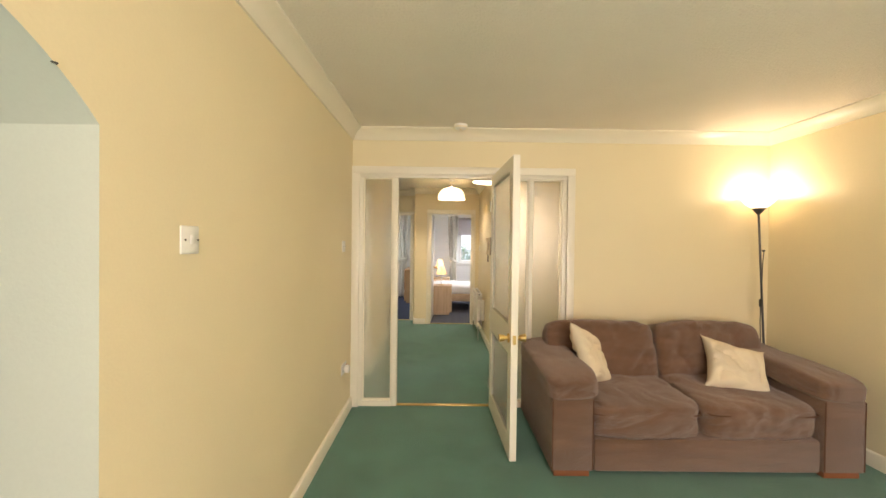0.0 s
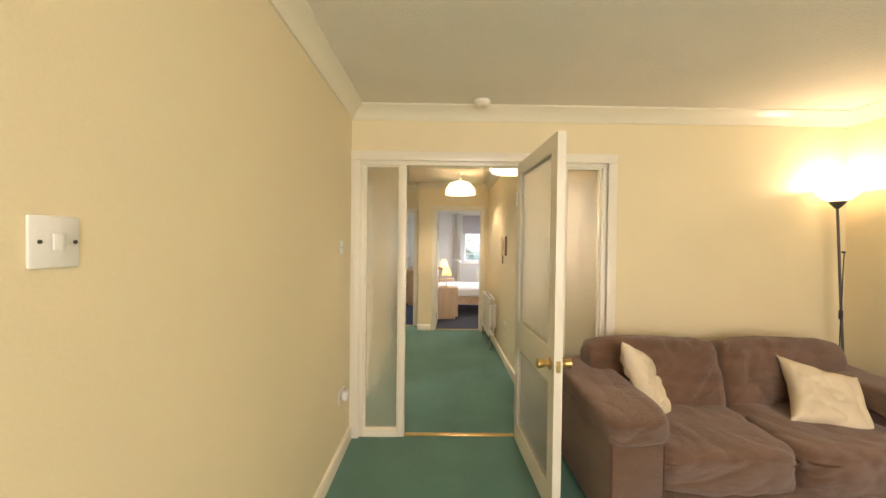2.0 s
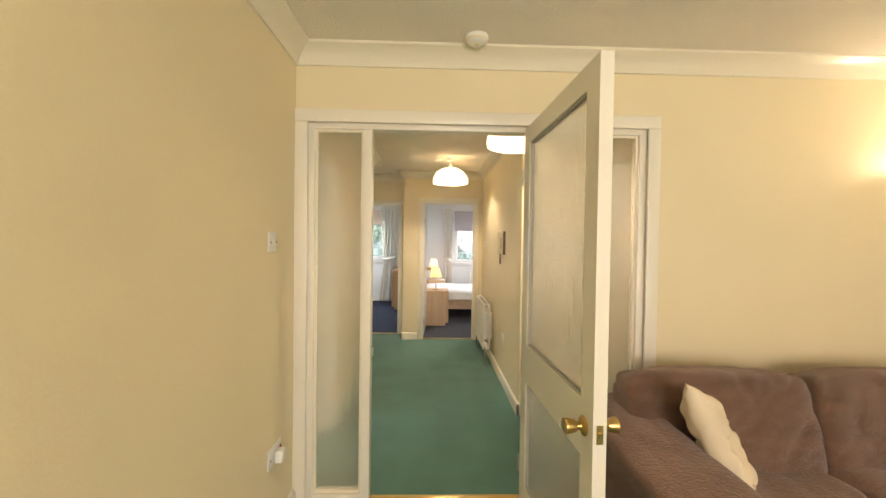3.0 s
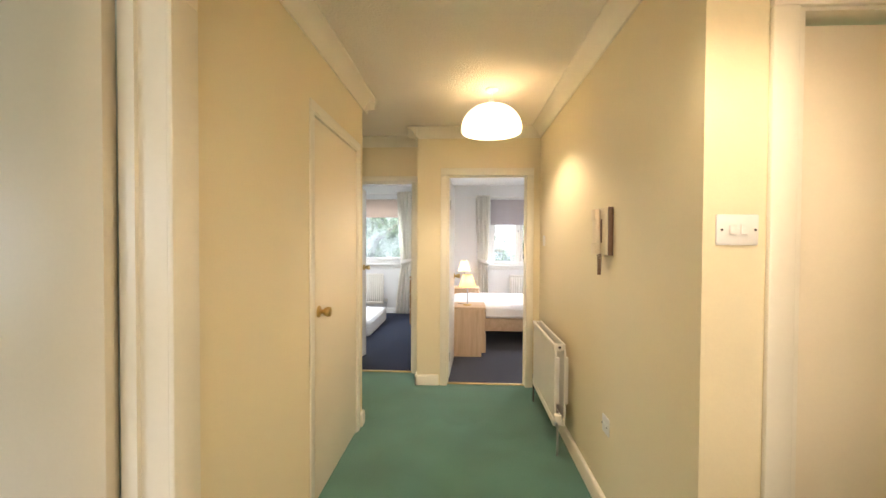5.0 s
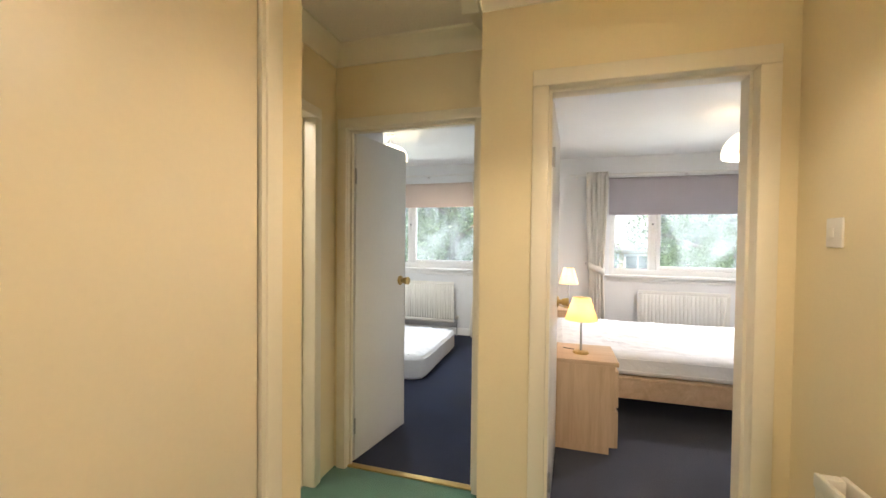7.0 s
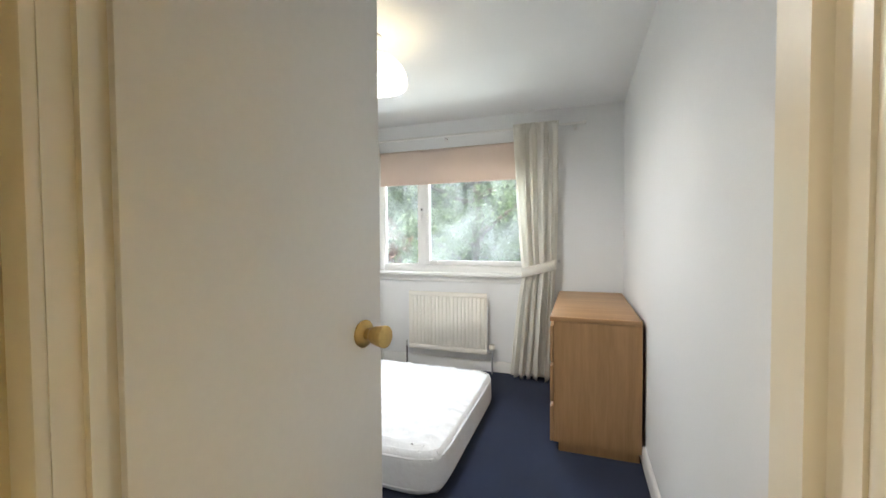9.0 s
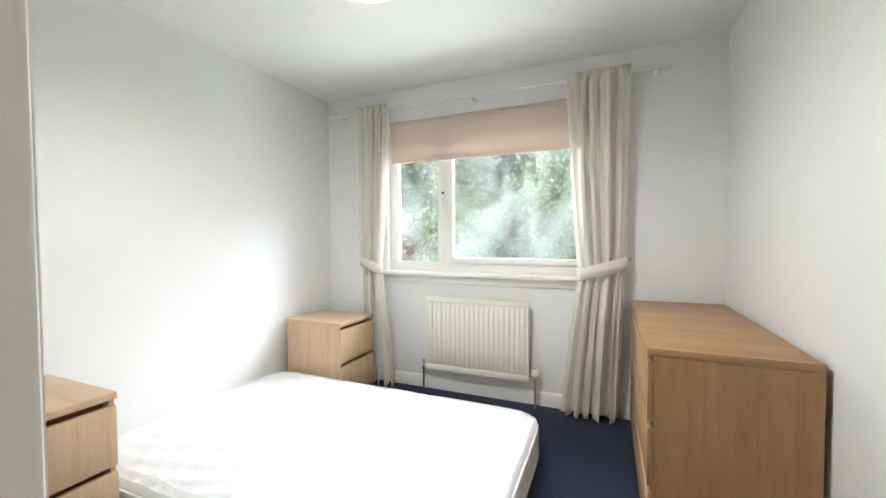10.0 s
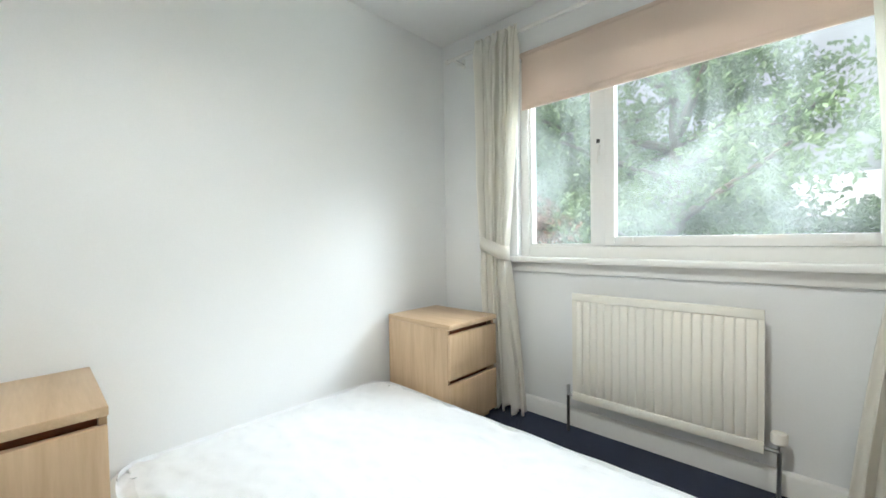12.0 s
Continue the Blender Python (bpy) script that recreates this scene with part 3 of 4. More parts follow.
lining(bath_door, "y", -1.12, -1.0, 6.43, 7.10, 1.985, TRIM, stop=(-1.08, -1.06))
casing(bath_door, "y", -1.0, 1, 6.452, 7.078, 1.963, TRIM, w=0.055)
leaf(bath_door, "door_leaf", (-1.125, 7.052), 200, 0.62, 1.95, 0.98, CREAM_DOOR, label="flush cream door leaf")

bed2_door = door("door_5", "white bedroom door standing open on a closet wall")
lining(bed2_door, "x", 7.295, 7.40, -0.943, -0.158, 1.975, TRIM, stop=(7.325, 7.345))
casing(bed2_door, "x", 7.295, -1, -0.923, -0.178, 1.955, TRIM, w=0.055)
leaf(bed2_door, "door_leaf", (-0.923, 7.365), 79, 0.535, 1.945, 1.045, WHITE_TRIM, label="white flush door leaf with scuffs")
part("threshold", boxes((-0.921, -0.180, 7.305, 7.345, 0, 0.008), bevel=0.002), BRASS, bed2_door, "brass carpet strip")

bed1_door = door("door_6", "white bedroom door standing wide open")
lining(bed1_door, "x", 6.98, 7.12, 0.172, 0.941, 1.985, TRIM, stop=(7.02, 7.04))
casing(bed1_door, "x", 6.98, -1, 0.194, 0.919, 1.963, TRIM, w=0.066)
leaf(bed1_door, "door_leaf", (0.190, 7.145), 87.5, 0.70, 1.955, 0.96, WHITE_TRIM, label="white flush door leaf")
part("threshold", boxes((0.194, 0.919, 7.01, 7.05, 0, 0.008), bevel=0.002), BRASS, bed1_door, "brass carpet strip")

front_door = door("door_7", "closed flush cream entrance door")
lining(front_door, "x", 4.53, 4.65, 1.297, 2.06, 2.036, TRIM)
casing(front_door, "x", 4.53, -1, 1.297, 2.06, 2.025, TRIM, w=0.075)
leaf(front_door, "door_leaf", (1.323, 4.60), 0, 0.71, 2.0, 1.0, CREAM_DOOR, label="flush cream door leaf")


# ---- windows ----
def window(name, W, mull, label):
    """A casement window: fixed side light, mullion and a wide top-hung sash."""
    x0, x1, z0, z1 = W
    w = thing(name, (0, 0, 0), label, "window", "", 0, "structure")
    ya, yb = 10.675, 10.735
    fw = 0.055
    part("window_frame", boxes((x0, x0 + fw, ya, yb, z0, z1), (x1 - fw, x1, ya, yb, z0, z1), (x0 + fw, x1 - fw, ya, yb, z0, z0 + 0.065), (x0 + fw, x1 - fw, ya, yb, z1 - fw, z1), (mull - 0.035, mull + 0.035, ya, yb, z0 + 0.065, z1 - fw), bevel=0.004), WHITE_TRIM, w)
    a, b, lo, hi = x0 + fw, mull - 0.035, z0 + 0.065, z1 - fw
    bead = bmesh.new()
    for s in ((a, a + 0.014, ya + 0.012, ya + 0.026, lo, hi), (b - 0.014, b, ya + 0.012, ya + 0.026, lo, hi), (a + 0.014, b - 0.014, ya + 0.012, ya + 0.026, lo, lo + 0.014)):
        box(bead, *s)
    part("glazing_bead", bead, WHITE_TRIM, w)
    p = part("pane", boxes((a, b, ya + 0.027, ya + 0.031, lo, hi)), CLEAR, w, "dusty clear glass with bright haze painted in")
    p.visible_shadow = False
    a, b = mull + 0.037, x1 - fw - 0.002
    sw = 0.05
    sash = part("sash", boxes((a, a + sw, ya - 0.012, ya + 0.04, lo + 0.002, hi), (b - sw, b, ya - 0.012, ya + 0.04, lo + 0.002, hi), (a + sw, b - sw, ya - 0.012, ya + 0.04, lo + 0.002, lo + sw), (a + sw, b - sw, ya - 0.012, ya + 0.04, hi - sw, hi), bevel=0.004), WHITE_TRIM, w)
    p = part("pane", boxes((a + sw, b - sw, ya + 0.010, ya + 0.014, lo + sw, hi - sw)), CLEAR, sash, "dusty clear glass with bright haze painted in")
    p.visible_shadow = False
    for hx in (a + 0.13, b - 0.13):
        part("casement_stay", boxes((hx - 0.05, hx + 0.05, ya - 0.020, ya - 0.0125, lo + 0.012, lo + 0.022), (hx - 0.012, hx + 0.012, ya - 0.026, ya - 0.0125, lo + 0.024, lo + 0.044)), PLASTIC, sash)
    part("latch", boxes((mull - 0.012, mull + 0.012, ya - 0.022, ya - 0.001, 1.47, 1.53), (mull - 0.007, mull + 0.007, ya - 0.03, ya - 0.022, 1.43, 1.50)), PLASTIC, w, "white window catch")
    part("keep", boxes((mull - 0.008, mull + 0.008, ya - 0.006, ya, 1.545, 1.565)), BLACK, w)
    part("window_sill", boxes((x0 - 0.05, x1 + 0.05, 10.565, 10.674, z0 - 0.028, z0 + 0.002), bevel=0.006), WHITE_TRIM, w)
    part("apron", boxes((x0 - 0.03, x1 + 0.03, 10.610, 10.629, z0 - 0.085, z0 - 0.029), bevel=0.004), WHITE_TRIM, w)
    return w


window("window_1", W2, -1.84, "white painted casement window with dusty, hazed panes")
window("window_2", W1, 1.36, "white painted casement window onto trees")


def roller_blind(x0, x1, top, low, material, label, y=10.60):
    b = thing("roller_blind", ((x0 + x1) / 2, y, low), label, "roller blind")
    h = (x1 - x0) / 2
    part("fabric", boxes((-h, h, -0.002, 0.0, 0.022, top - low)), material, b)
    part("roller", tube([(-h - 0.01, 0.012, top - low), (h + 0.01, 0.012, top - low)], 0.018, 14), material, b)
    part("bottom_bar", boxes((-h, h, -0.008, 0.006, 0.0, 0.024), bevel=0.005), material, b)
    part("seam", boxes((-h, h, -0.004, -0.0022, 0.040, 0.043)), material, b)
    return b


roller_blind(-2.26, -0.80, 2.12, 1.795, BLIND_PEACH, "peach roller blind pulled part way down")
roller_blind(0.845, 2.535, 2.115, 1.665, BLIND_GREY, "lilac-grey roller blind pulled part way down")


def curtain_rod(x0, x1, z, mid):
    r = thing("curtain_rod", ((x0 + x1) / 2, 10.545, z), "slim white curtain rod with brackets", "curtain rod", "curtain rods")
    h = (x1 - x0) / 2
    part("rod", tube([(-h, 0, 0), (h, 0, 0)], 0.011, 12), WHITE_TRIM, r)
    for s in (-1, 1):
        part("finial", spin([(0, 0), (0.016, 0.002), (0.019, 0.014), (0.014, 0.028), (0, 0.032)] if s > 0 else [(0, 0), (0.016, -0.002), (0.019, -0.014), (0.014, -0.028), (0, -0.032)], 16, (s * h, 0, 0), "X"), WHITE_TRIM, r)
    for bx in (-h + 0.06, mid - (x0 + x1) / 2, h - 0.06):
        part("bracket", boxes((bx - 0.012, bx + 0.012, -0.008, 0.085, -0.022, -0.011), (bx - 0.014, bx + 0.014, 0.077, 0.085, -0.04, 0.02), bevel=0.003), WHITE_TRIM, r)
    return r


curtain_rod(-2.79, -0.31, 2.235, -1.55)
curtain_rod(0.40, 2.95, 2.165, 1.70)


def curtain(x0, x1, waist0, waist1, bot0, bot1, top, tie, label, seed, side, y=10.535):
    """A gathered curtain with a pencil-pleat heading, caught in by a tieback."""
    c = thing("curtain", ((bot0 + bot1) / 2, y, 0.01), label, "curtain", "tied-back curtains")
    cx = (bot0 + bot1) / 2
    rnd = random.Random(seed)
    bm = bmesh.new()
    nu, nv = 110, 64
    ph = [rnd.uniform(0, 6.28) for _ in range(4)]
    grid = []
    for j in range(nv + 1):
        z = 0.02 + (top - 0.02) * j / nv
        if z > tie:
            k = ((z - tie) / (top - tie)) ** 0.62
            a, b = waist0 + (x0 - waist0) * k, waist1 + (x1 - waist1) * k
        else:
            k = ((tie - z) / tie) ** 0.7
            a, b = waist0 + (bot0 - waist0) * k, waist1 + (bot1 - waist1) * k
        head = max(0.0, (z - (top - 0.10)) / 0.10)
        amp = 0.030 * (1 - head) + 0.010 * head
        near = math.exp(-((z - tie) / 0.10) ** 2)
        amp *= 1 - 0.35 * near
        row = []
        for i in range(nu + 1):
            u = i / nu
            w = 2 * math.pi * u
            w += 0.9 * noise.noise(Vector((u * 3.1, z * 0.35, seed * 1.7)))
            f = math.sin(4.5 * w + ph[0] + 0.5 * math.sin(2.0 * z + ph[1])) + 0.45 * math.sin(11 * w + ph[2] + 0.9 * z) + 0.25 * math.sin(3 * w + ph[3] - z)
            f = f * (1 - head) + head * math.sin(17 * w)
            wob = 0.012 * noise.noise(Vector((u * 6, z * 4, seed)))
            drop = -0.015 * (1 - j / nv) * math.sin(5 * w + ph[1]) if j == 0 else 0
            row.append(bm.verts.new((a + (b - a) * u + 0.010 * math.sin(12 * w + ph[1]) - cx, amp * f + wob - 0.012, z + drop - 0.01)))
        grid.append(row)
    for r0, r1 in zip(grid, grid[1:]):
        for i in range(nu):
            bm.faces.new((r0[i], r0[i + 1], r1[i + 1], r1[i]))
    cloth = part("cloth", bm, CURTAIN, c, "", 80)
    sol = cloth.modifiers.new("thickness", "SOLIDIFY")
    sol.thickness = 0.003
    # tieback band round the waist, rising to its wall hook
    band = bmesh.new()
    n = 28
    rings = []
    m = (waist0 + waist1) / 2 - cx
    h = (waist1 - waist0) / 2 + 0.020
    for k in range(n):
        a = 2 * math.pi * k / n
        xx = m + h * math.cos(a)
        yy = -0.012 + 0.058 * math.sin(a)
        lift = 0.05 * (side * math.cos(a) + 1) * 0.8
        rings.append([band.verts.new((xx, yy, tie - 0.05 + lift)), band.verts.new((xx, yy, tie + 0.035 + lift))])
    for k in range(n):
        p, q = rings[k], rings[(k + 1) % n]
        band.faces.new((p[0], q[0], q[1], p[1]))
    tb = part("tieback", band, CURTAIN, c, "matching cloth tieback", 80)
    tb.modifiers.new("thickness", "SOLIDIFY").thickness = 0.004
    hook = m + side * (h + 0.02)
    part("hook", tube([(hook, 0.093, tie + 0.09), (hook, 0.02, tie + 0.09), (hook, 0.0, tie + 0.11)], 0.006, 8), CHROME, c)
    return c


curtain(-2.55, -2.24, -2.50, -2.33, -2.50, -2.22, 2.27, 0.95, "cream cotton curtain tied back beside the window", 3, -1)
curtain(-0.90, -0.50, -0.80, -0.54, -0.92, -0.57, 2.27, 0.95, "cream cotton curtain tied back, puddling to the floor", 5, 1)
curtain(0.56, 0.83, 0.62, 0.78, 0.60, 0.82, 2.20, 0.95, "cream curtain tied back beside a bed", 7, -1)
curtain(2.53, 2.80, 2.58, 2.76, 2.55, 2.78, 2.20, 0.95, "cream curtain tied back beside a wardrobe", 9, 1)


# ---- radiators ----
def radiator(at, rz, width, height, flutes, material, label, depth=0.075, double=False):
    """A pressed steel panel radiator, back to the wall at local y = 0."""
    r = thing("radiator", at, label, "radiator", "", rz)
    h = width / 2

    def panel(y):
        bm = bmesh.new()
        pts = []
        for k in range(flutes):
            for u, d in ((0, 0), (0.10, 0.0), (0.17, 0.8), (0.22, 1), (0.88, 1), (0.93, 0.8), (1.0, 0)):
                pts.append((-h + 0.02 + (k + u) / flutes * (width - 0.04), y - (0.003 if double else 0.010) * d))
        prev = None
        for x, yy in pts:
            col = [bm.verts.new((x, y, 0.045)), bm.verts.new((x, yy, 0.065)), bm.verts.new((x, yy, height - 0.065)), bm.verts.new((x, y, height - 0.04))]
            if prev:
                for k in range(3):
                    bm.faces.new((prev[k], col[k], col[k + 1], prev[k + 1]))
            prev = col
        box(bm, -h, h, y - 0.006, y + 0.008, 0.0, 0.045, 0.004)
        box(bm, -h, h, y - 0.006, y + 0.008, height - 0.04, height, 0.004)
        box(bm, -h, h, y + 0.0005, y + 0.012, 0.045, height - 0.04)
        return bm
    part("panel", panel(-depth), material, r, "", 50)
    if double:
        part("panel", panel(-depth + 0.06), material, r, "", 50)
        for s in (-1, 1):
            x0, x1 = sorted((s * h, s * (h - 0.03)))
            for z0 in (0.002, height - 0.042):
                part("end_cap", boxes((x0, x1, -depth + 0.0085, -depth + 0.0535, z0, z0 + 0.040), bevel=0.004), material, r)
            part("plug", spin([(0, 0), (0.009, 0), (0.009, s * 0.004), (0, s * 0.004)], 12, (s * h, -depth + 0.031, height - 0.022), "X"), GUNMETAL, r, "dark bleed plug")
    for s in (-1, 1):
        part("bracket", boxes((s * (h - 0.12) - 0.015, s * (h - 0.12) + 0.015, -depth + 0.013, 0, 0.1, height - 0.12)), material, r)
    part("thermostat_head", spin([(0, 0), (0.020, 0), (0.026, 0.006), (0.027, 0.040), (0.023, 0.046), (0.020, 0.047), (0.019, 0.042), (0, 0.042)], 18, (h + 0.045, -depth + 0.01, 0.050)), RADIATOR, r, "cream thermostatic valve head")
    part("valve", tube([(h - 0.01, -depth + 0.01, 0.02), (h + 0.045, -depth + 0.01, 0.02), (h + 0.045, -depth + 0.01, 0.056)], 0.010), CHROME, r)
    part("pipe", tube([(h + 0.045, -depth + 0.01, 0.019), (h + 0.045, -depth + 0.01, -at[2])], 0.0075), CHROME, r)
    part("valve", tube([(-h + 0.01, -depth + 0.01, 0.02), (-h - 0.03, -depth + 0.01, 0.02), (-h - 0.03, -depth + 0.01, 0.07)], 0.009), CHROME, r, "lockshield valve")
    part("pipe", tube([(-h - 0.03, -depth + 0.01, 0.019), (-h - 0.03, -depth + 0.01, -at[2])], 0.0075), GUNMETAL, r)
    return r


radiator((-1.535, 10.63, 0.180), 0, 0.79, 0.570, 20, RADIATOR, "cream steel panel radiator under the window", 0.09)
radiator((1.67, 10.63, 0.18), 0, 0.97, 0.565, 22, RADIATOR_PALE, "white steel panel radiator under a window", 0.09)
radiator((1.045, 6.24, 0.165), -90, 0.76, 0.53, 18, RADIATOR, "cream double panel radiator on the hall wall", 0.115, True)


# ---- pendant lamps ----
def pendant(at, low, rad, label):
    """A glass dome shade on a flex from a ceiling rose; at is the ceiling point."""
    p = thing("pendant_lamp", at, label, "ceiling lamp", "dome pendant lamps")
    d = low - at[2]
    part("ceiling_rose", spin([(0, 0), (0.045, 0), (0.045, -0.010), (0.030, -0.022), (0.008, -0.026), (0, -0.026)], 24), PLASTIC, p)
    part("flex", tube([(0, 0, -0.026), (0, 0, d + rad * 0.92)], 0.0035, 8), PLASTIC, p)
    part("lamp_holder", spin([(0, d + rad * 0.92 + 0.03), (0.016, d + rad * 0.92 + 0.03), (0.020, d + rad * 0.92), (0.020, d + rad * 0.72), (0, d + rad * 0.72)], 18), PLASTIC, p)
    prof = []
    for k in range(15):
        a = radians(90 - 98 * k / 14)
        prof.append((max(0.021, rad * math.cos(a) ** 0.9 if math.cos(a) > 0 else 0), d + 0.10 * rad + rad * 0.80 * math.sin(a)))
    inner = [(r - 0.004 if r > 0.03 else r, h - 0.003) for r, h in reversed(prof)]
    part("shade", spin(prof + inner, 40), LIT_SHADE, p, "glowing white glass dome", 60)
    return p


pendant((0.53, 6.06, CEIL), 2.105, 0.208, "lit white glass dome pendant in the hall")
pendant((0.89, 4.0, CEIL), 2.05, 0.208, "lit white glass dome pendant by the entrance")
pendant((-1.42, 8.98, CEIL), 2.13, 0.185, "lit white glass dome pendant in a bedroom")
pendant((1.76, 9.02, CEIL), 2.03, 0.245, "lit white glass dome pendant over a bed")


# ---- living room ----
SOFA_SEAM = mat("dark_brown_piping", (0.13, 0.068, 0.045), 0.92, 0.2, 20, 260, 0.3, spec=0.1)


def loop_seam(hx, hy, radius, power):
    """Piping round a cushion's rounded outline."""
    pts = []
    for k in range(73):
        a = 2 * math.pi * k / 72
        c, d = math.cos(a), math.sin(a)
        e = (abs(c) ** power + abs(d) ** power) ** (1 / power)
        pts.append((c / e * hx, d / e * hy, 0))
    return tube(pts, radius, 6)


def sofa(at):
    s = thing("sofa", at, "brown woven two-seat sofa with sagging cushions", "sofa")
    part("base", boxes((-0.70, 0.70, -0.452, 0.44, 0.030, 0.235), bevel=0.02), SOFA, s)
    part("back_frame", boxes((-0.72, 0.72, 0.27, 0.46, 0.2355, 0.66), bevel=0.05), SOFA, s)
    for k in (-1, 1):
        x0, x1 = sorted((k * 0.705, k * 0.965))
        part("arm", boxes((x0, x1, -0.46, 0.45, 0.04, 0.485), bevel=0.010), SOFA, s)
        pad = puff(0.168, 0.475, 0.076, 30, 6.5, 0.007, 3.1 + k)
        for v in pad.verts:
            if v.co.y < -0.30:
                v.co.z -= (-(v.co.y + 0.30)) ** 1.3 * 0.08
        part("arm_pad", moved(pad, pose(k * 0.825, -0.012, 0.566, 2.5, k * 4, 0)), SOFA, s, "", 70)
        part("seat_cushion", moved(puff(0.368, 0.405, 0.122, 40, 6.5, 0.012, 11.0 + 5 * k, 0.012), pose(k * 0.364, -0.058, 0.343, 2, 0, 0)), SOFA, s, "", 70)
        part("back_cushion", moved(puff(0.415, 0.125, 0.240, 40, 8.0, 0.011, 21.0 + 7 * k), pose(k * 0.413, 0.235, 0.585, -13, 0, k * 1.5)), SOFA, s, "", 70)
        part("arm_seam", tube([(k * 0.712, -0.4605, 0.05), (k * 0.712, -0.4605, 0.478)], 0.004, 6), SOFA_SEAM, s)
        part("arm_seam", tube([(k * 0.958, -0.4605, 0.05), (k * 0.958, -0.4605, 0.478)], 0.004, 6), SOFA_SEAM, s)
        part("cushion_seam", moved(loop_seam(0.350, 0.392, 0.005, 14), pose(k * 0.364, -0.058, 0.395, 2, 0, 0)), SOFA_SEAM, s)
        for y in (-0.40, 0.38):
            part("foot", boxes((k * 0.835 - 0.11, k * 0.835 + 0.11, y - 0.045, y + 0.045, 0, 0.039), bevel=0.004), FOOT_WOOD, s, "reddish wooden block foot")
    return s


sofa((2.033, 2.90, 0))


def throw_pillow(m, label, seed):
    """A square scatter cushion with pinched corners and soft creases."""
    bm = bmesh.new()
    n = 26
    sides = []
    for sign in (1, -1):
        g = []
        for j in range(n + 1):
            row = []
            for i in range(n + 1):
                u, v = 2 * i / n - 1, 2 * j / n - 1
                pin = 1 - 0.20 * (1 - u * u) * abs(v) ** 3, 1 - 0.20 * (1 - v * v) * abs(u) ** 3
                t = 0.075 * max(0.0, (1 - u ** 4) * (1 - v ** 4)) ** 0.6
                c = 0.012 * noise.noise(Vector((u * 2.2 + seed, v * 2.2, sign))) * (1 - u ** 4) * (1 - v ** 4)
                c -= 0.026 * (1 - abs(noise.noise(Vector((u * 1.6 + seed * 2, v * 2.4, 4.0 + sign))))) ** 8 * (1 - u ** 4) * (1 - v ** 4)
                row.append(bm.verts.new((0.222 * u * pin[1], 0.215 * v * pin[0], sign * (t + c * 1.5))))
            g.append(row)
        for r0, r1 in zip(g, g[1:]):
            for i in range(n):
                q = (r0[i], r0[i + 1], r1[i + 1], r1[i])
                bm.faces.new(q if sign > 0 else q[::-1])
        sides.append(g)
    bmesh.ops.remove_doubles(bm, verts=bm.verts, dist=0.0004)
    ob = new("throw_pillow", mesh_from(bm, "throw_pillow", PILLOW, 70))
    ob.matrix_world = m
    return tagged(ob, label, "cushion", "cream scatter cushions")


throw_pillow(pose(1.475, 2.90, 0.615, 62, 22, 48), "cream cotton scatter cushion leaning on the sofa arm", 2.0)
throw_pillow(pose(2.50, 2.85, 0.550, 48, 7, -8) @ pose(0, 0, 0, 0, 0, -9), "creased cream scatter cushion lying against the sofa back", 7.0)


def floor_lamp():
    s = thing("floor_lamp", (3.11, 3.30, 0), "slim dark metal uplighter with a lit white bowl", "floor lamp")
    top = Vector((-0.070, 0.04, 1.70))
    part("base", spin([(0, 0), (0.115, 0), (0.118, 0.006), (0.112, 0.016), (0.02, 0.022), (0.012, 0.035), (0, 0.035)], 32), GUNMETAL, s)
    part("pole", tube([(0, 0, 0.03), tuple(top * 0.5), tuple(top)], 0.0085, 12), GUNMETAL, s)
    part("collar", spin([(0, 0), (0.012, 0), (0.024, 0.014), (0.052, 0.050), (0.050, 0.052), (0, 0.030)], 28, tuple(top)), GUNMETAL, s, "dark metal cup")
    part("shade", spin([(0.046, 0.046), (0.075, 0.066), (0.105, 0.095), (0.135, 0.140), (0.131, 0.141), (0.101, 0.099), (0.072, 0.070), (0.042, 0.050)], 36, tuple(top)), LIT_SHADE, s, "glowing white glass bowl", 60)
    pts = [(-0.043, 0.01, 1.40), (-0.064, -0.005, 1.30), (-0.072, -0.01, 1.10), (-0.082, -0.015, 0.95), (-0.080, -0.01, 0.80), (-0.04, 0.02, 0.45), (-0.02, 0.03, 0.02)]
    part("cable", tube(pts, 0.0035, 8), BLACK, s, "black cable")
    part("inline_switch", boxes((-0.091, -0.071, -0.024, -0.004, 0.93, 0.995), bevel=0.005), BLACK, s)
    part("cable_clip", tube([(-0.048, 0.02, 1.395), (-0.030, 0.02, 1.395)], 0.008, 8), BLACK, s)


floor_lamp()


def smoke_alarm(at):
    s = thing("smoke_alarm", at, "round white smoke alarm on the ceiling", "smoke alarm")
    part("body", spin([(0, 0), (0.055, 0), (0.056, -0.012), (0.050, -0.026), (0.036, -0.036), (0, -0.038)], 32), PLASTIC, s)
    part("grille", spin([(0.0505, -0.0265), (0.053, -0.022), (0.053, -0.019), (0.0515, -0.019)], 32), BEIGE_PLASTIC, s)
    part("test_button", spin([(0, -0.038), (0.010, -0.038), (0.010, -0.041), (0, -0.041)], 16), BEIGE_PLASTIC, s)


smoke_alarm((0.53, 3.30, CEIL))


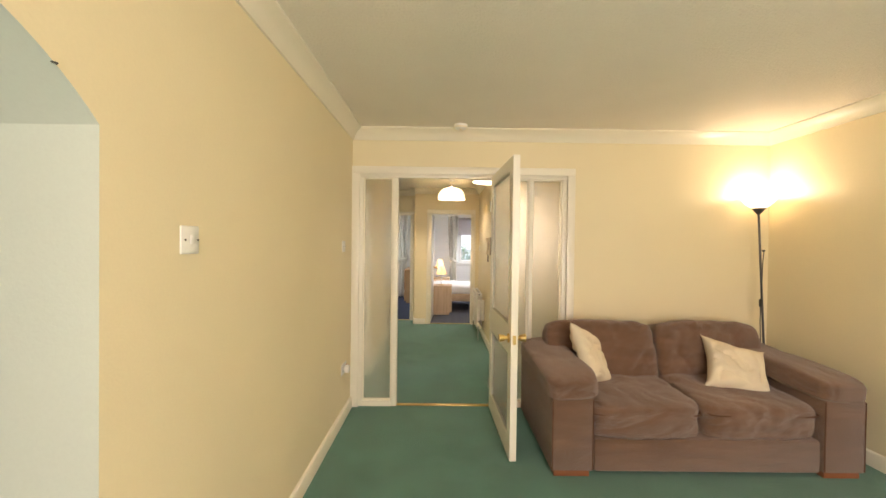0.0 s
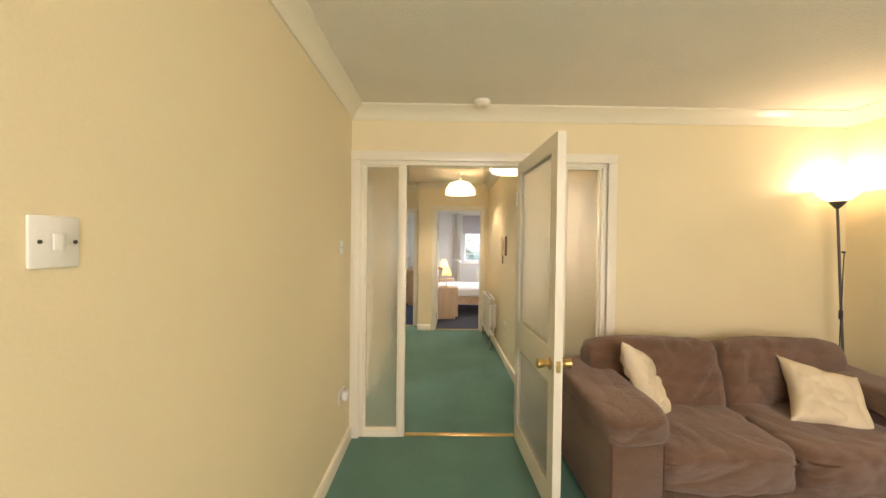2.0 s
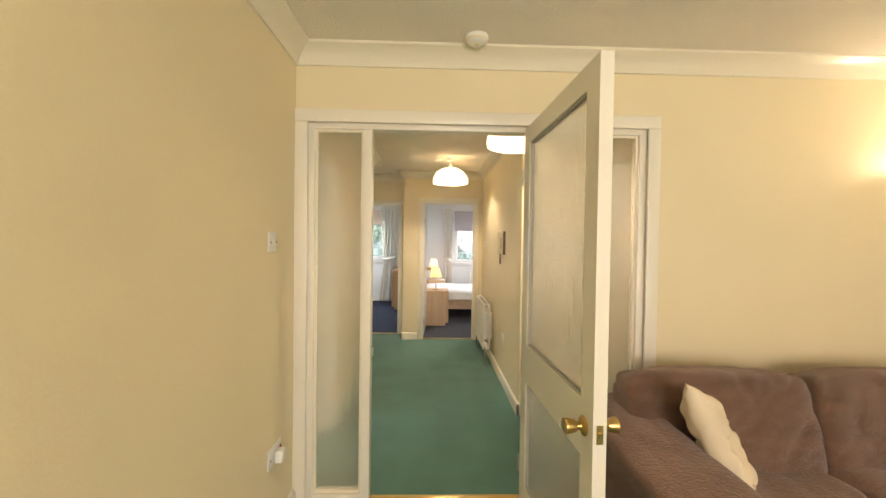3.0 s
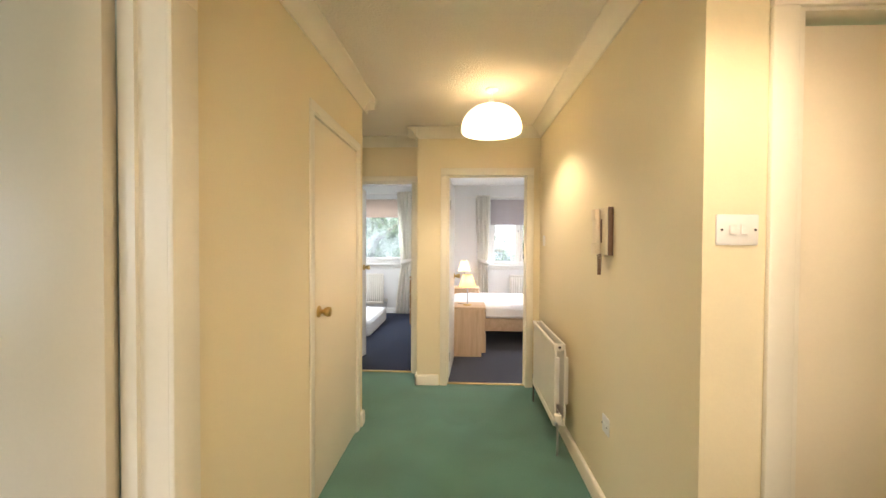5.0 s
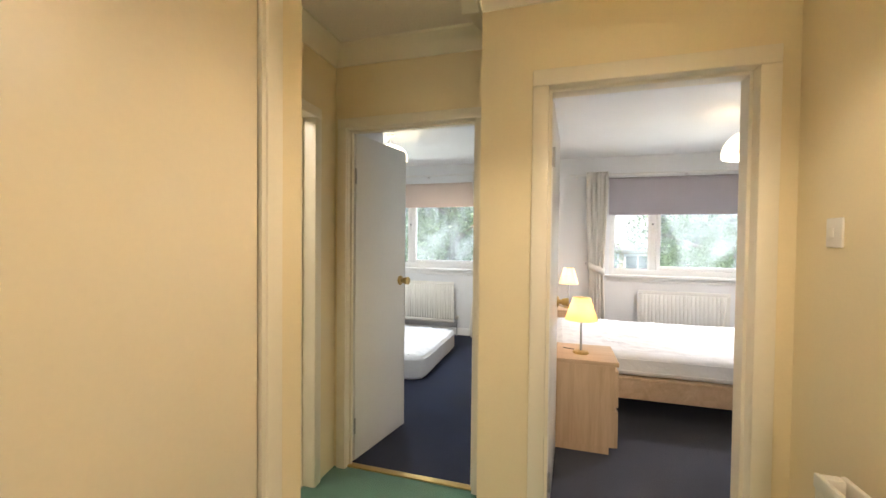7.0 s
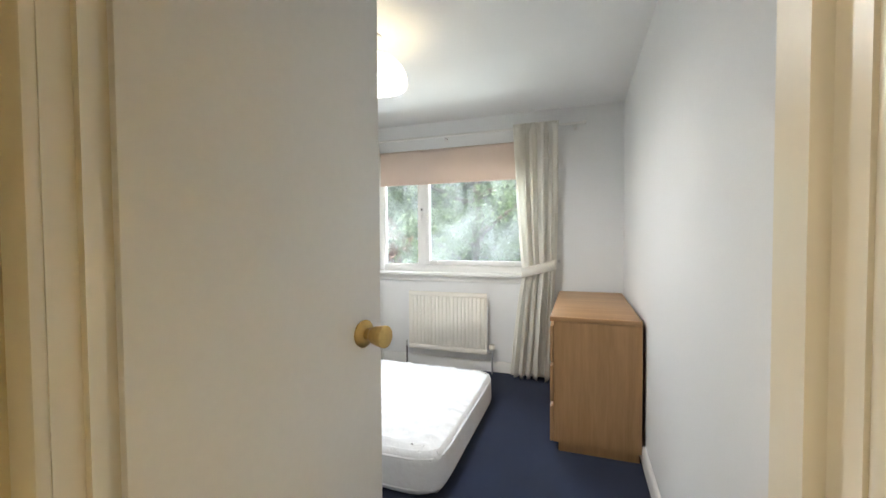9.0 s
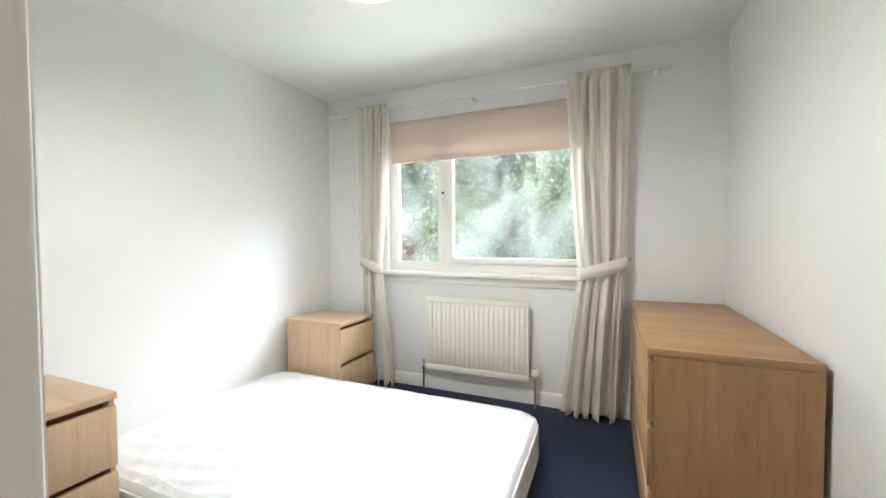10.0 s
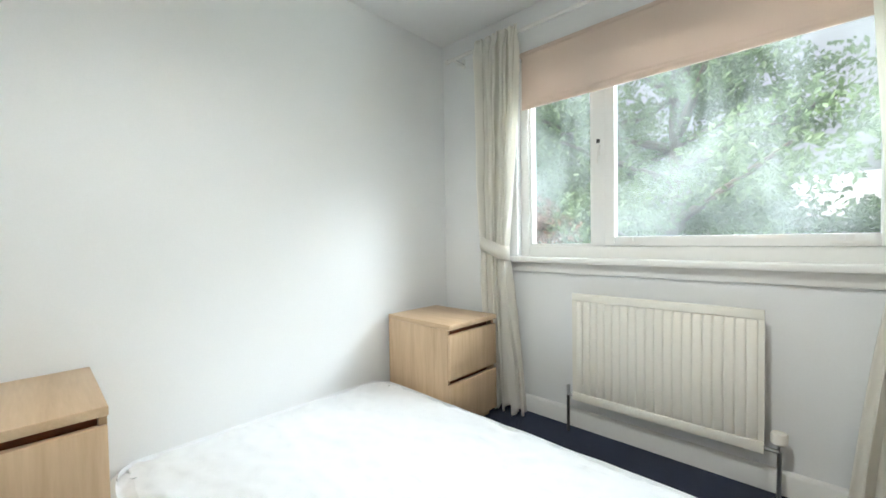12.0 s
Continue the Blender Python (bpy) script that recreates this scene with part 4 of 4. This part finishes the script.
def wall_plate(name, at, rz, w, h, label, category, rockers=1, plug=False, screws=True):
    """A switch or socket plate; local y = 0 is the wall, the face looks along -y."""
    s = thing(name, at, label, category, "", rz)
    part("plate", boxes((-w / 2, w / 2, -0.007, 0, -h / 2, h / 2), bevel=0.004), PLASTIC, s)
    for k in range(rockers):
        x = (k - (rockers - 1) / 2) * 0.032
        part("rocker" if name == "light_switch" else "socket_face", boxes((x - 0.010, x + 0.010, -0.014, -0.0102, -0.014, 0.014), bevel=0.002), PLASTIC, s)
    if screws:
        for x in (-w / 2 + 0.013, w / 2 - 0.013):
            part("screw", spin([(0, 0), (0.0035, 0), (0.0035, -0.002), (0, -0.002)], 10, (x, -0.010, 0), "Y"), GUNMETAL, s)
    if plug:
        part("plug", boxes((-0.030, 0.022, -0.050, -0.0145, -0.030, 0.026), bevel=0.009), PLASTIC, s, "white plug")
        part("plug_switch", boxes((w / 2 - 0.03, w / 2 - 0.016, -0.013, -0.0102, 0.005, 0.02)), mat("red_mark", (0.4, 0.05, 0.03), 0.5), s)
    return s


wall_plate("light_switch", (-0.39, 1.272, 1.42), 90, 0.086, 0.086, "white square wall plate with two screws", "light switch", 1)
wall_plate("wall_socket", (-0.39, 3.19, 0.415), 90, 0.146, 0.086, "white double wall socket with a plug in it", "socket", 2, True)
wall_plate("light_switch", (-0.39, 3.15, 1.39), 90, 0.086, 0.086, "small white light switch", "light switch", 1)
wall_plate("light_switch", (1.140, 4.53, 1.385), 0, 0.120, 0.090, "white double light switch", "light switch", 2)
wall_plate("light_switch", (1.045, 6.775, 1.36), -90, 0.075, 0.090, "white light switch with a cover", "light switch", 1, False, False)
wall_plate("wall_socket", (1.045, 5.27, 0.455), -90, 0.086, 0.086, "white single wall socket", "socket", 1)
arch_hook = thing("hook", (-0.388, 0.853, 1.765), "small dark screw hook in the arch edge", "hook")
part("shank", tube([(0, 0, 0), (0.012, -0.002, -0.004), (0.010, -0.003, -0.006)], 0.0025, 8), GUNMETAL, arch_hook)


# ---- hall ----
def intercom(at):
    s = thing("intercom_phone", at, "beige door-entry handset with a brown coiled cord", "intercom", "", -90)
    part("body", boxes((-0.075, 0.055, -0.032, 0, -0.115, 0.115), bevel=0.008), BEIGE_PLASTIC, s)
    part("side_cover", boxes((0.0552, 0.061, -0.024, 0, -0.115, 0.115), bevel=0.002), BROWN_PLASTIC, s, "brown side panel")
    hs = part("handset", boxes((-0.074, -0.014, -0.056, -0.0325, -0.112, 0.112), bevel=0.009), BEIGE_PLASTIC, s, "beige handset")
    part("earpiece", boxes((-0.073, -0.015, -0.061, -0.054, 0.058, 0.111), bevel=0.003), BEIGE_PLASTIC, hs)
    part("mouthpiece", boxes((-0.073, -0.015, -0.061, -0.054, -0.111, -0.058), bevel=0.003), BEIGE_PLASTIC, hs)
    part("recess", boxes((-0.0135, 0.004, -0.0350, -0.0322, -0.055, 0.060), bevel=0.001), BROWN_PLASTIC, s)
    pts = []
    for k in range(150):
        u = k / 149
        cx = -0.040 + 0.032 * u
        cz = -0.110 - 0.100 * math.sin(math.pi * u)
        a = k * 1.1
        pts.append((cx + 0.006 * math.cos(a), -0.035 + 0.006 * math.sin(a), cz))
    part("coiled_cord", tube(pts, 0.0026, 6), BROWN_PLASTIC, s, "brown coiled cord")


intercom((1.045, 5.275, 1.40))


# ---- bathroom behind its open door ----
TILE = mat("white_glazed_tile", (0.80, 0.80, 0.77), 0.15, 0.02, 4, 60, 0.01)
TILE_BORDER = mat("dark_grey_border_tile", (0.10, 0.11, 0.12), 0.2, 0.35, 14, 60, 0.01)
CERAMIC = mat("white_glazed_ceramic", (0.84, 0.84, 0.82), 0.12, 0.01, 5, 40, 0.0)


def tiled(along, face, a0, a1, label):
    """Square glazed tiles with recessed joints and a dark border course, proud of the wall."""
    bm, border = bmesh.new(), bmesh.new()
    n = round((a1 - a0) / 0.15)
    step = (a1 - a0) / n
    for j in range(16):
        z0 = 0.02 + j * 0.148
        dark = j == 8
        for i in range(n):
            p, q, lo, hi = a0 + i * step + 0.0015, a0 + (i + 1) * step - 0.0015, z0, z0 + 0.145
            if dark:
                hi = z0 + 0.05
            f0, f1 = sorted(face)
            box(border if dark else bm, *((p, q, f0, f1) if along == "x" else (f0, f1, p, q)), lo, hi)
            if dark:
                box(bm, *((p, q, f0, f1) if along == "x" else (f0, f1, p, q)), hi + 0.003, z0 + 0.145)
    w = structure("wall_tiling", bm, TILE, label, "tiles")
    part("border_course", border, TILE_BORDER, w, "dark patterned border tiles")


tiled("y", (-2.599, -2.592), 5.52, 7.24, "white glazed wall tiles with a dark border")
tiled("x", (7.249, 7.242), -2.58, -1.14, "white glazed wall tiles with a dark border")


def toilet(at):
    """A close-coupled toilet, its back at local x = 0, facing +x."""
    t = thing("toilet", at, "white ceramic toilet with its lid down", "toilet")

    def oval(levels):
        bm = bmesh.new()
        rings = []
        for cx, rx, ry, z in levels:
            rings.append([bm.verts.new((cx + rx * math.cos(2 * math.pi * k / 32), ry * math.sin(2 * math.pi * k / 32), z)) for k in range(32)])
        for a, b in zip(rings, rings[1:]):
            for k in range(32):
                bm.faces.new((a[k], a[(k + 1) % 32], b[(k + 1) % 32], b[k]))
        bm.faces.new(rings[0][::-1]), bm.faces.new(rings[-1])
        bmesh.ops.recalc_face_normals(bm, faces=bm.faces)
        return bm
    part("pedestal", oval([(0.28, 0.17, 0.11, 0), (0.28, 0.15, 0.095, 0.12), (0.30, 0.17, 0.12, 0.22)]), CERAMIC, t)
    part("bowl", oval([(0.30, 0.17, 0.12, 0.2205), (0.32, 0.22, 0.165, 0.31), (0.33, 0.235, 0.18, 0.385), (0.33, 0.235, 0.18, 0.40)]), CERAMIC, t)
    part("lid", oval([(0.33, 0.235, 0.182, 0.4005), (0.33, 0.24, 0.186, 0.412), (0.33, 0.235, 0.182, 0.432), (0.33, 0.215, 0.165, 0.440)]), PLASTIC, t, "white plastic seat and lid")
    part("cistern", boxes((0.002, 0.17, -0.21, 0.21, 0.42, 0.76), bevel=0.02), CERAMIC, t)
    part("cistern_lid", boxes((0.0, 0.185, -0.22, 0.22, 0.7605, 0.79), bevel=0.010), CERAMIC, t)
    part("flush_lever", tube([(0.172, -0.14, 0.70), (0.20, -0.14, 0.70), (0.20, -0.07, 0.695)], 0.007), CHROME, t)
    return t


toilet((-2.588, 6.93, 0))


# ---- bedroom furniture ----
def drawer_unit(name, at, rz, w, d, h, n, side, top, label, category, group="", plinth=0.05):
    """A veneered chest; its drawers look along local -y, its back is at y = d / 2."""
    s = thing(name, at, label, category, group, rz)
    t = 0.028
    for k in (-1, 1):
        x0, x1 = sorted((k * (w / 2 - 0.018), k * w / 2))
        part("side_panel", boxes((x0, x1, -d / 2 + 0.022, d / 2, plinth, h - t)), side, s)
    part("back_panel", boxes((-w / 2 + 0.0182, w / 2 - 0.0182, d / 2 - 0.01, d / 2 - 0.001, plinth, h - t)), side, s)
    part("bottom_panel", boxes((-w / 2 + 0.0182, w / 2 - 0.0182, -d / 2 + 0.03, d / 2 - 0.011, plinth, plinth + 0.02)), side, s)
    part("top", boxes((-w / 2 - 0.002, w / 2 + 0.002, -d / 2, d / 2, h - t + 0.0005, h), bevel=0.003), top, s)
    part("plinth", boxes((-w / 2 + 0.01, w / 2 - 0.01, -d / 2 + 0.05, d / 2 - 0.01, 0, plinth - 0.0005)), side, s)
    # Dark wood sheet added to give the drawer gaps their shade.
    part("gap_shade_sheet", boxes((-w / 2 + 0.0185, w / 2 - 0.0185, -d / 2 + 0.060, -d / 2 + 0.066, plinth + 0.021, h - t)), FOOT_WOOD, s, "dark sheet standing for shade behind the drawers")
    gap = 0.026
    dh = (h - t - plinth - gap * n) / n
    for k in range(n):
        z0 = plinth + k * (dh + gap)
        dr = part("drawer", boxes((-w / 2 + 0.001, w / 2 - 0.001, -d / 2 + 0.001, -d / 2 + 0.021, z0, z0 + dh), bevel=0.003), side, s)
        part("finger_lip", sweep((-w / 2 + 0.002, -d / 2 + 0.0215, z0 + dh - 0.03), (w / 2 - 0.002, -d / 2 + 0.0215, z0 + dh - 0.03), [(0, 0), (-0.018, 0), (-0.010, 0.028), (0, 0.028)], (0, -1)), side, dr)
    return s


drawer_unit("chest_of_drawers", (-0.2475, 9.965, 0), -90, 1.15, 0.495, 0.802, 3, OAK, OAK_TOP, "oak-veneered three-drawer chest beside the wall", "chest of drawers", "", 0.055)
drawer_unit("nightstand", (-2.605, 10.245, 0), 90, 0.40, 0.50, 0.60, 2, BIRCH, BIRCH_TOP, "pale birch two-drawer nightstand in the corner", "nightstand", "birch nightstands")
drawer_unit("nightstand", (-2.655, 8.50, 0), 90, 0.42, 0.50, 0.605, 2, BIRCH, BIRCH_TOP, "pale birch two-drawer nightstand beside the mattress", "nightstand", "birch nightstands")
drawer_unit("nightstand", (0.375, 8.095, 0), 90, 0.40, 0.47, 0.583, 2, BIRCH, BIRCH_TOP, "pale birch nightstand with a lit lamp on it", "nightstand", "birch nightstands")
drawer_unit("nightstand", (0.375, 9.93, 0), 90, 0.40, 0.47, 0.583, 2, BIRCH, BIRCH_TOP, "pale birch nightstand beyond the bed", "nightstand", "birch nightstands")


def mattress(at, lx, ly, h, label, seed, quilt=0.005):
    """A quilted mattress with rounded, sagging edges, a side band and piping."""
    bm = bmesh.new()
    bmesh.ops.create_cube(bm, size=2.0)
    bmesh.ops.subdivide_edges(bm, edges=bm.edges[:], cuts=96, use_grid_fill=True)
    p = 14
    for v in bm.verts:
        x, y, z = v.co
        r = (abs(x) ** p + abs(y) ** p) ** (1 / p)
        m = max(abs(x), abs(y), 1e-6)
        x, y = x * m / max(r, 1e-6) if r > 0 else x, y * m / max(r, 1e-6) if r > 0 else y
        edge = max(abs(v.co.x), abs(v.co.y))
        X, Y = x * lx / 2, y * ly / 2
        Z = (z + 1) / 2 * h
        inset = 0.028 * abs(z) ** 5
        X -= inset * (x if abs(x) > 0.9 else 0)
        Y -= inset * (y if abs(y) > 0.9 else 0)
        if z > 0.98:
            q = abs(math.sin(math.pi * (X + Y) / 0.115)) ** 0.5 * abs(math.sin(math.pi * (X - Y) / 0.115)) ** 0.5
            Z += quilt * (q - 0.5) + 0.006 * noise.noise(Vector((X * 3 + seed, Y * 3, 0)))
            Z += 0.006 * (1 - abs(noise.noise(Vector((X * 5.5 - Y * 4 + seed, Y * 6 + X * 5, 9.0))))) ** 9
            Z += 0.012 * (1 - abs(noise.noise(Vector((X * 3.2 + Y * 2 + seed, Y * 7 - X * 3, 3.0))))) ** 7
            Z -= 0.020 * max(0, edge - 0.93) / 0.07
        else:
            w = 0.006 * noise.noise(Vector((X * 9 + seed, Y * 9, Z * 5)))
            X += w * (1 if abs(x) > 0.9 else 0)
            Y += w * (1 if abs(y) > 0.9 else 0)
        v.co = (X, Y, Z)
    s = thing("mattress", at, label, "mattress")
    part("body", bm, SHEET, s, "", 60)
    for z in (0.035, h - 0.035):
        pts = []
        for k in range(81):
            a = 2 * math.pi * k / 80
            c, d = math.cos(a), math.sin(a)
            e = (abs(c) ** 14 + abs(d) ** 14) ** (1 / 14)
            pts.append((c / e * (lx / 2 - 0.004), d / e * (ly / 2 - 0.004), z))
        part("piping", tube(pts, 0.006, 6), SHEET, s)
    return s


mattress((-1.935, 9.375, 0), 1.95, 1.30, 0.222, "white quilted double mattress lying on the carpet", 1.0)


def bed(at, lx, ly):
    s = thing("bed_frame", at, "low birch double bed frame", "bed")
    part("headboard", boxes((0, 0.03, -ly / 2, ly / 2, 0.05, 0.78), bevel=0.006), BIRCH, s)
    for y in (-ly / 2, ly / 2 - 0.03):
        part("side_rail", boxes((0.031, lx - 0.031, y, y + 0.03, 0.21, 0.345), bevel=0.004), BIRCH_TOP, s)
        part("rail_ledge", boxes((0.031, lx - 0.031, y - 0.012 if y < 0 else y - 0.02, y + 0.05 if y < 0 else y + 0.042, 0.3455, 0.365), bevel=0.004), BIRCH_TOP, s)
    part("foot_board", boxes((lx - 0.03, lx, -ly / 2, ly / 2, 0.21, 0.365), bevel=0.004), BIRCH, s)
    part("slat_base", boxes((0.031, lx - 0.031, -ly / 2 + 0.051, ly / 2 - 0.051, 0.30, 0.352)), BIRCH_TOP, s)
    for x in (0.06, lx - 0.10):
        for y in (-ly / 2 + 0.03, ly / 2 - 0.09):
            part("leg", boxes((x, x + 0.06, y, y + 0.06, 0, 0.30), bevel=0.004), BIRCH, s)
    return s


bed((0.145, 9.02, 0), 2.02, 1.38)
mattress((1.15, 9.02, 0.366), 1.93, 1.33, 0.155, "white double mattress on the birch bed frame", 6.0, 0.002)


def table_lamp(at, label, shade_material, hh):
    s = thing("table_lamp", at, label, "table lamp", "lit bedside lamps")
    part("base", spin([(0, 0), (0.052, 0), (0.053, 0.006), (0.046, 0.014), (0.012, 0.018), (0, 0.018)], 28), BRASS, s)
    part("stem", spin([(0.007, 0.016), (0.007, hh * 0.55), (0.010, hh * 0.56), (0.007, hh * 0.58), (0.007, hh * 0.72), (0, hh * 0.72)], 16), CHROME, s, "slim metal stem")
    part("shade", spin([(0.105, hh * 0.60), (0.055, hh), (0.053, hh), (0.103, hh * 0.60)], 32), shade_material, s, "glowing fabric shade")
    part("cable", tube([(0.0, 0.05, 0.004), (-0.06, 0.07, 0.003), (-0.11, 0.09, 0.003)], 0.0025, 6), BLACK, s)


table_lamp((0.395, 8.06, 0.5835), "brass bedside lamp with a lit amber shade", AMBER_SHADE, 0.37)
table_lamp((0.36, 9.92, 0.5835), "bedside lamp with a lit pale shade", PALE_SHADE, 0.45)


def wardrobe(at, w, d, h):
    s = thing("wardrobe", at, "tall white two-door wardrobe with brass knobs", "wardrobe", "", -90)
    part("carcass", boxes((-w / 2, w / 2, -d / 2 + 0.021, d / 2, 0, h)), WHITE_TRIM, s)
    for k in (-1, 1):
        x0, x1 = sorted((k * 0.002, k * (w / 2 - 0.002)))
        dr = part("door", boxes((x0, x1, -d / 2, -d / 2 + 0.020, 0.06, h - 0.02), bevel=0.003), WHITE_TRIM, s)
        part("door_knob", knob_bm((k * 0.05, -d / 2, 1.02), "Y", -1), BRASS, dr)


wardrobe((2.755, 9.45, 0), 1.35, 0.48, 2.05)


# ---- outside ----
GROUND = -2.8
LEAF = cloth_through("green_leaves", (0.085, 0.150, 0.040), 0.35, 0.5)
LEAF_LIGHT = cloth_through("pale_green_leaves", (0.125, 0.190, 0.070), 0.35, 0.45)
LEAF_RED = mat("reddish_berry_leaves", (0.20, 0.085, 0.045), 0.5, 0.4, 1.5, 14, 0)
BARK = mat("tree_bark", (0.10, 0.075, 0.05), 0.9, 0.3, 6, 40, 0.5, stretch=(1, 1, 0.3))
GRASS = mat("lawn_grass", (0.06, 0.11, 0.03), 0.95, 0.35, 1.0, 40, 0.6)
structure("ground", boxes((-600, 600, 10.86, 1200, GROUND - 0.3, GROUND), (-600, 600, -600, 10.86, GROUND - 0.3, GROUND)), GRASS, "rough lawn below the windows", "ground")
structure("facade_below", boxes((-3.2, 3.34, 10.64, 10.84, GROUND, -0.12)), mat("outer_render", (0.45, 0.42, 0.38), 0.9), "rendered outer wall under the flat", "facade")


def leaf_cloud(blobs, count, size, seed):
    """Many small folded leaves spread through overlapping rounded clumps."""
    rnd = np.random.RandomState(seed)
    blobs = np.array(blobs)
    w = blobs[:, 3] ** 2
    pick = rnd.choice(len(blobs), count, p=w / w.sum())
    d = rnd.normal(size=(count, 3))
    d /= np.linalg.norm(d, axis=1)[:, None]
    rad = rnd.uniform(0.45, 1.08, count) ** 0.5
    c = blobs[pick, :3] + d * (blobs[pick, 3] * rad)[:, None] * np.array([1, 1, 0.8])
    a = rnd.normal(size=(count, 3))
    a /= np.linalg.norm(a, axis=1)[:, None]
    b = np.cross(a, rnd.normal(size=(count, 3)))
    b /= np.linalg.norm(b, axis=1)[:, None] + 1e-9
    s = size * rnd.uniform(0.6, 1.3, count)[:, None]
    nrm = np.cross(a, b)
    v = np.stack([c - a * s, c + b * s * 0.45 + nrm * s * 0.15, c + a * s, c - b * s * 0.45 + nrm * s * 0.15], 1).reshape(-1, 3)
    i = np.arange(count)[:, None] * 4
    f = np.concatenate([i + [0, 1, 2], i + [0, 2, 3]], 0)
    return v.tolist(), f.tolist()


def tree(at, height, spread, seed, material, label, leaves=9000, size=0.10, low=0.25, category="tree"):
    rnd = random.Random(seed)
    t = thing("tree" if category == "tree" else "shrub", at, label, category, "trees outside the windows")
    bm = bmesh.new()
    blobs = []

    def limb(p, q, r0, r1):
        m = tube([p, [(a + b) / 2 + rnd.uniform(-0.12, 0.12) for a, b in zip(p, q)], q], 1.0, 7)
        vs = m.verts[:]
        for k, v in enumerate(vs):
            ring = k // 7
            cen = (Vector(p), (Vector(p) + Vector(q)) / 2, Vector(q))[ring]
            v.co = cen + (v.co - cen) * (r0 + (r1 - r0) * ring / 2)
        tmp = bpy.data.meshes.new("limb")
        m.to_mesh(tmp)
        m.free()
        bm.from_mesh(tmp)
        bpy.data.meshes.remove(tmp)
    trunk_r = 0.028 * height
    limb((0, 0, 0), (rnd.uniform(-0.2, 0.2), rnd.uniform(-0.2, 0.2), height * 0.85), trunk_r, trunk_r * 0.25)
    n = 16
    for k in range(n):
        z0 = height * (low + (0.85 - low) * k / n)
        a = k * 2.4 + rnd.uniform(-0.4, 0.4)
        u = (z0 / height - low) / (0.9 - low)
        reach = spread * (0.55 + 0.55 * math.sin(math.pi * min(1, u + 0.15))) * rnd.uniform(0.75, 1.1)
        q = (reach * math.cos(a), reach * math.sin(a), z0 + height * 0.10)
        limb((0, 0, z0), q, trunk_r * 0.4, trunk_r * 0.1)
        blobs.append((*q, spread * rnd.uniform(0.30, 0.48)))
        blobs.append((q[0] * 0.55, q[1] * 0.55, q[2] + rnd.uniform(-0.3, 0.4), spread * rnd.uniform(0.28, 0.42)))
        blobs.append((q[0] * 1.15, q[1] * 1.15, q[2] - rnd.uniform(0.1, 0.5), spread * rnd.uniform(0.15, 0.26)))
    blobs.append((0, 0, height * 0.93, spread * 0.45))
    part("trunk", bm, BARK, t)
    v, f = leaf_cloud(blobs, leaves, size, seed)
    me = bpy.data.meshes.new("crown")
    me.from_pydata(v, [], f)
    me.materials.append(material)
    crown = new("crown", me)
    crown.parent = t
    return t


tree((-7.6, 17.2, GROUND), 10.5, 2.6, 1, LEAF, "broad dark green garden tree", 24000, 0.065)
tree((-5.0, 18.6, GROUND), 11.5, 2.8, 2, LEAF_LIGHT, "tall pale green garden tree", 26000, 0.065)
tree((-3.0, 17.8, GROUND), 9.5, 2.3, 3, LEAF_LIGHT, "leafy green garden tree near the window", 26000, 0.065)
tree((-11.0, 20.5, GROUND), 11.0, 3.0, 4, LEAF, "dark green tree at the garden's edge", 18000, 0.065)
tree((5.6, 19.5, GROUND), 9.0, 2.5, 5, LEAF, "green tree filling a bedroom window", 26000, 0.065)
tree((8.6, 20.5, GROUND), 9.5, 2.7, 6, LEAF_LIGHT, "pale green tree filling a bedroom window", 24000, 0.065)
tree((12.5, 22.0, GROUND), 10.0, 3.0, 7, LEAF, "green tree beyond the lawn", 18000, 0.065)
tree((-5.1, 15.6, GROUND), 4.6, 1.1, 8, LEAF_RED, "rusty-leaved berry shrub below the window", 5000, 0.07, 0.35, "shrub")
tree((-2.6, 22.5, GROUND), 5.2, 2.4, 9, LEAF, "low green hedge tree", 8000, 0.10, 0.2)
tree((0.6, 24.0, GROUND), 4.6, 2.0, 10, LEAF, "low green garden shrub beside a lawn", 6000, 0.10, 0.2, "shrub")


def house(at, w, d, eaves, ridge):
    s = thing("house", at, "low tan house with a grey tiled roof", "house")
    part("wall", boxes((-w / 2, w / 2, 0, d, 0, eaves)), mat("tan_render", (0.48, 0.38, 0.25), 0.9, 0.1), s)
    part("roof", sweep((-w / 2 - 0.4, d / 2, 0), (w / 2 + 0.4, d / 2, 0), [(d / 2 + 0.5, eaves - 0.1), (0, ridge), (-d / 2 - 0.5, eaves - 0.1), (-d / 2 - 0.5, eaves - 0.3), (d / 2 + 0.5, eaves - 0.3)], (0, -1)), mat("grey_roof_tiles", (0.28, 0.27, 0.28), 0.8, 0.2, 3, 30, 0.4), s)
    for k in range(4):
        x = -w / 2 + (k + 0.5) * w / 4
        win = part("window", boxes((x - 0.7, x + 0.7, -0.05, -0.001, eaves - 1.7, eaves - 0.5), bevel=0.02), WHITE_TRIM, s)
        part("window_pane", boxes((x - 0.6, x - 0.03, -0.056, -0.051, eaves - 1.6, eaves - 0.6), (x + 0.03, x + 0.6, -0.056, -0.051, eaves - 1.6, eaves - 0.6)), mat("dark_glazing", (0.05, 0.06, 0.07), 0.1), win)


house((2.0, 29.0, GROUND), 6.6, 7.0, 4.0, 6.4)
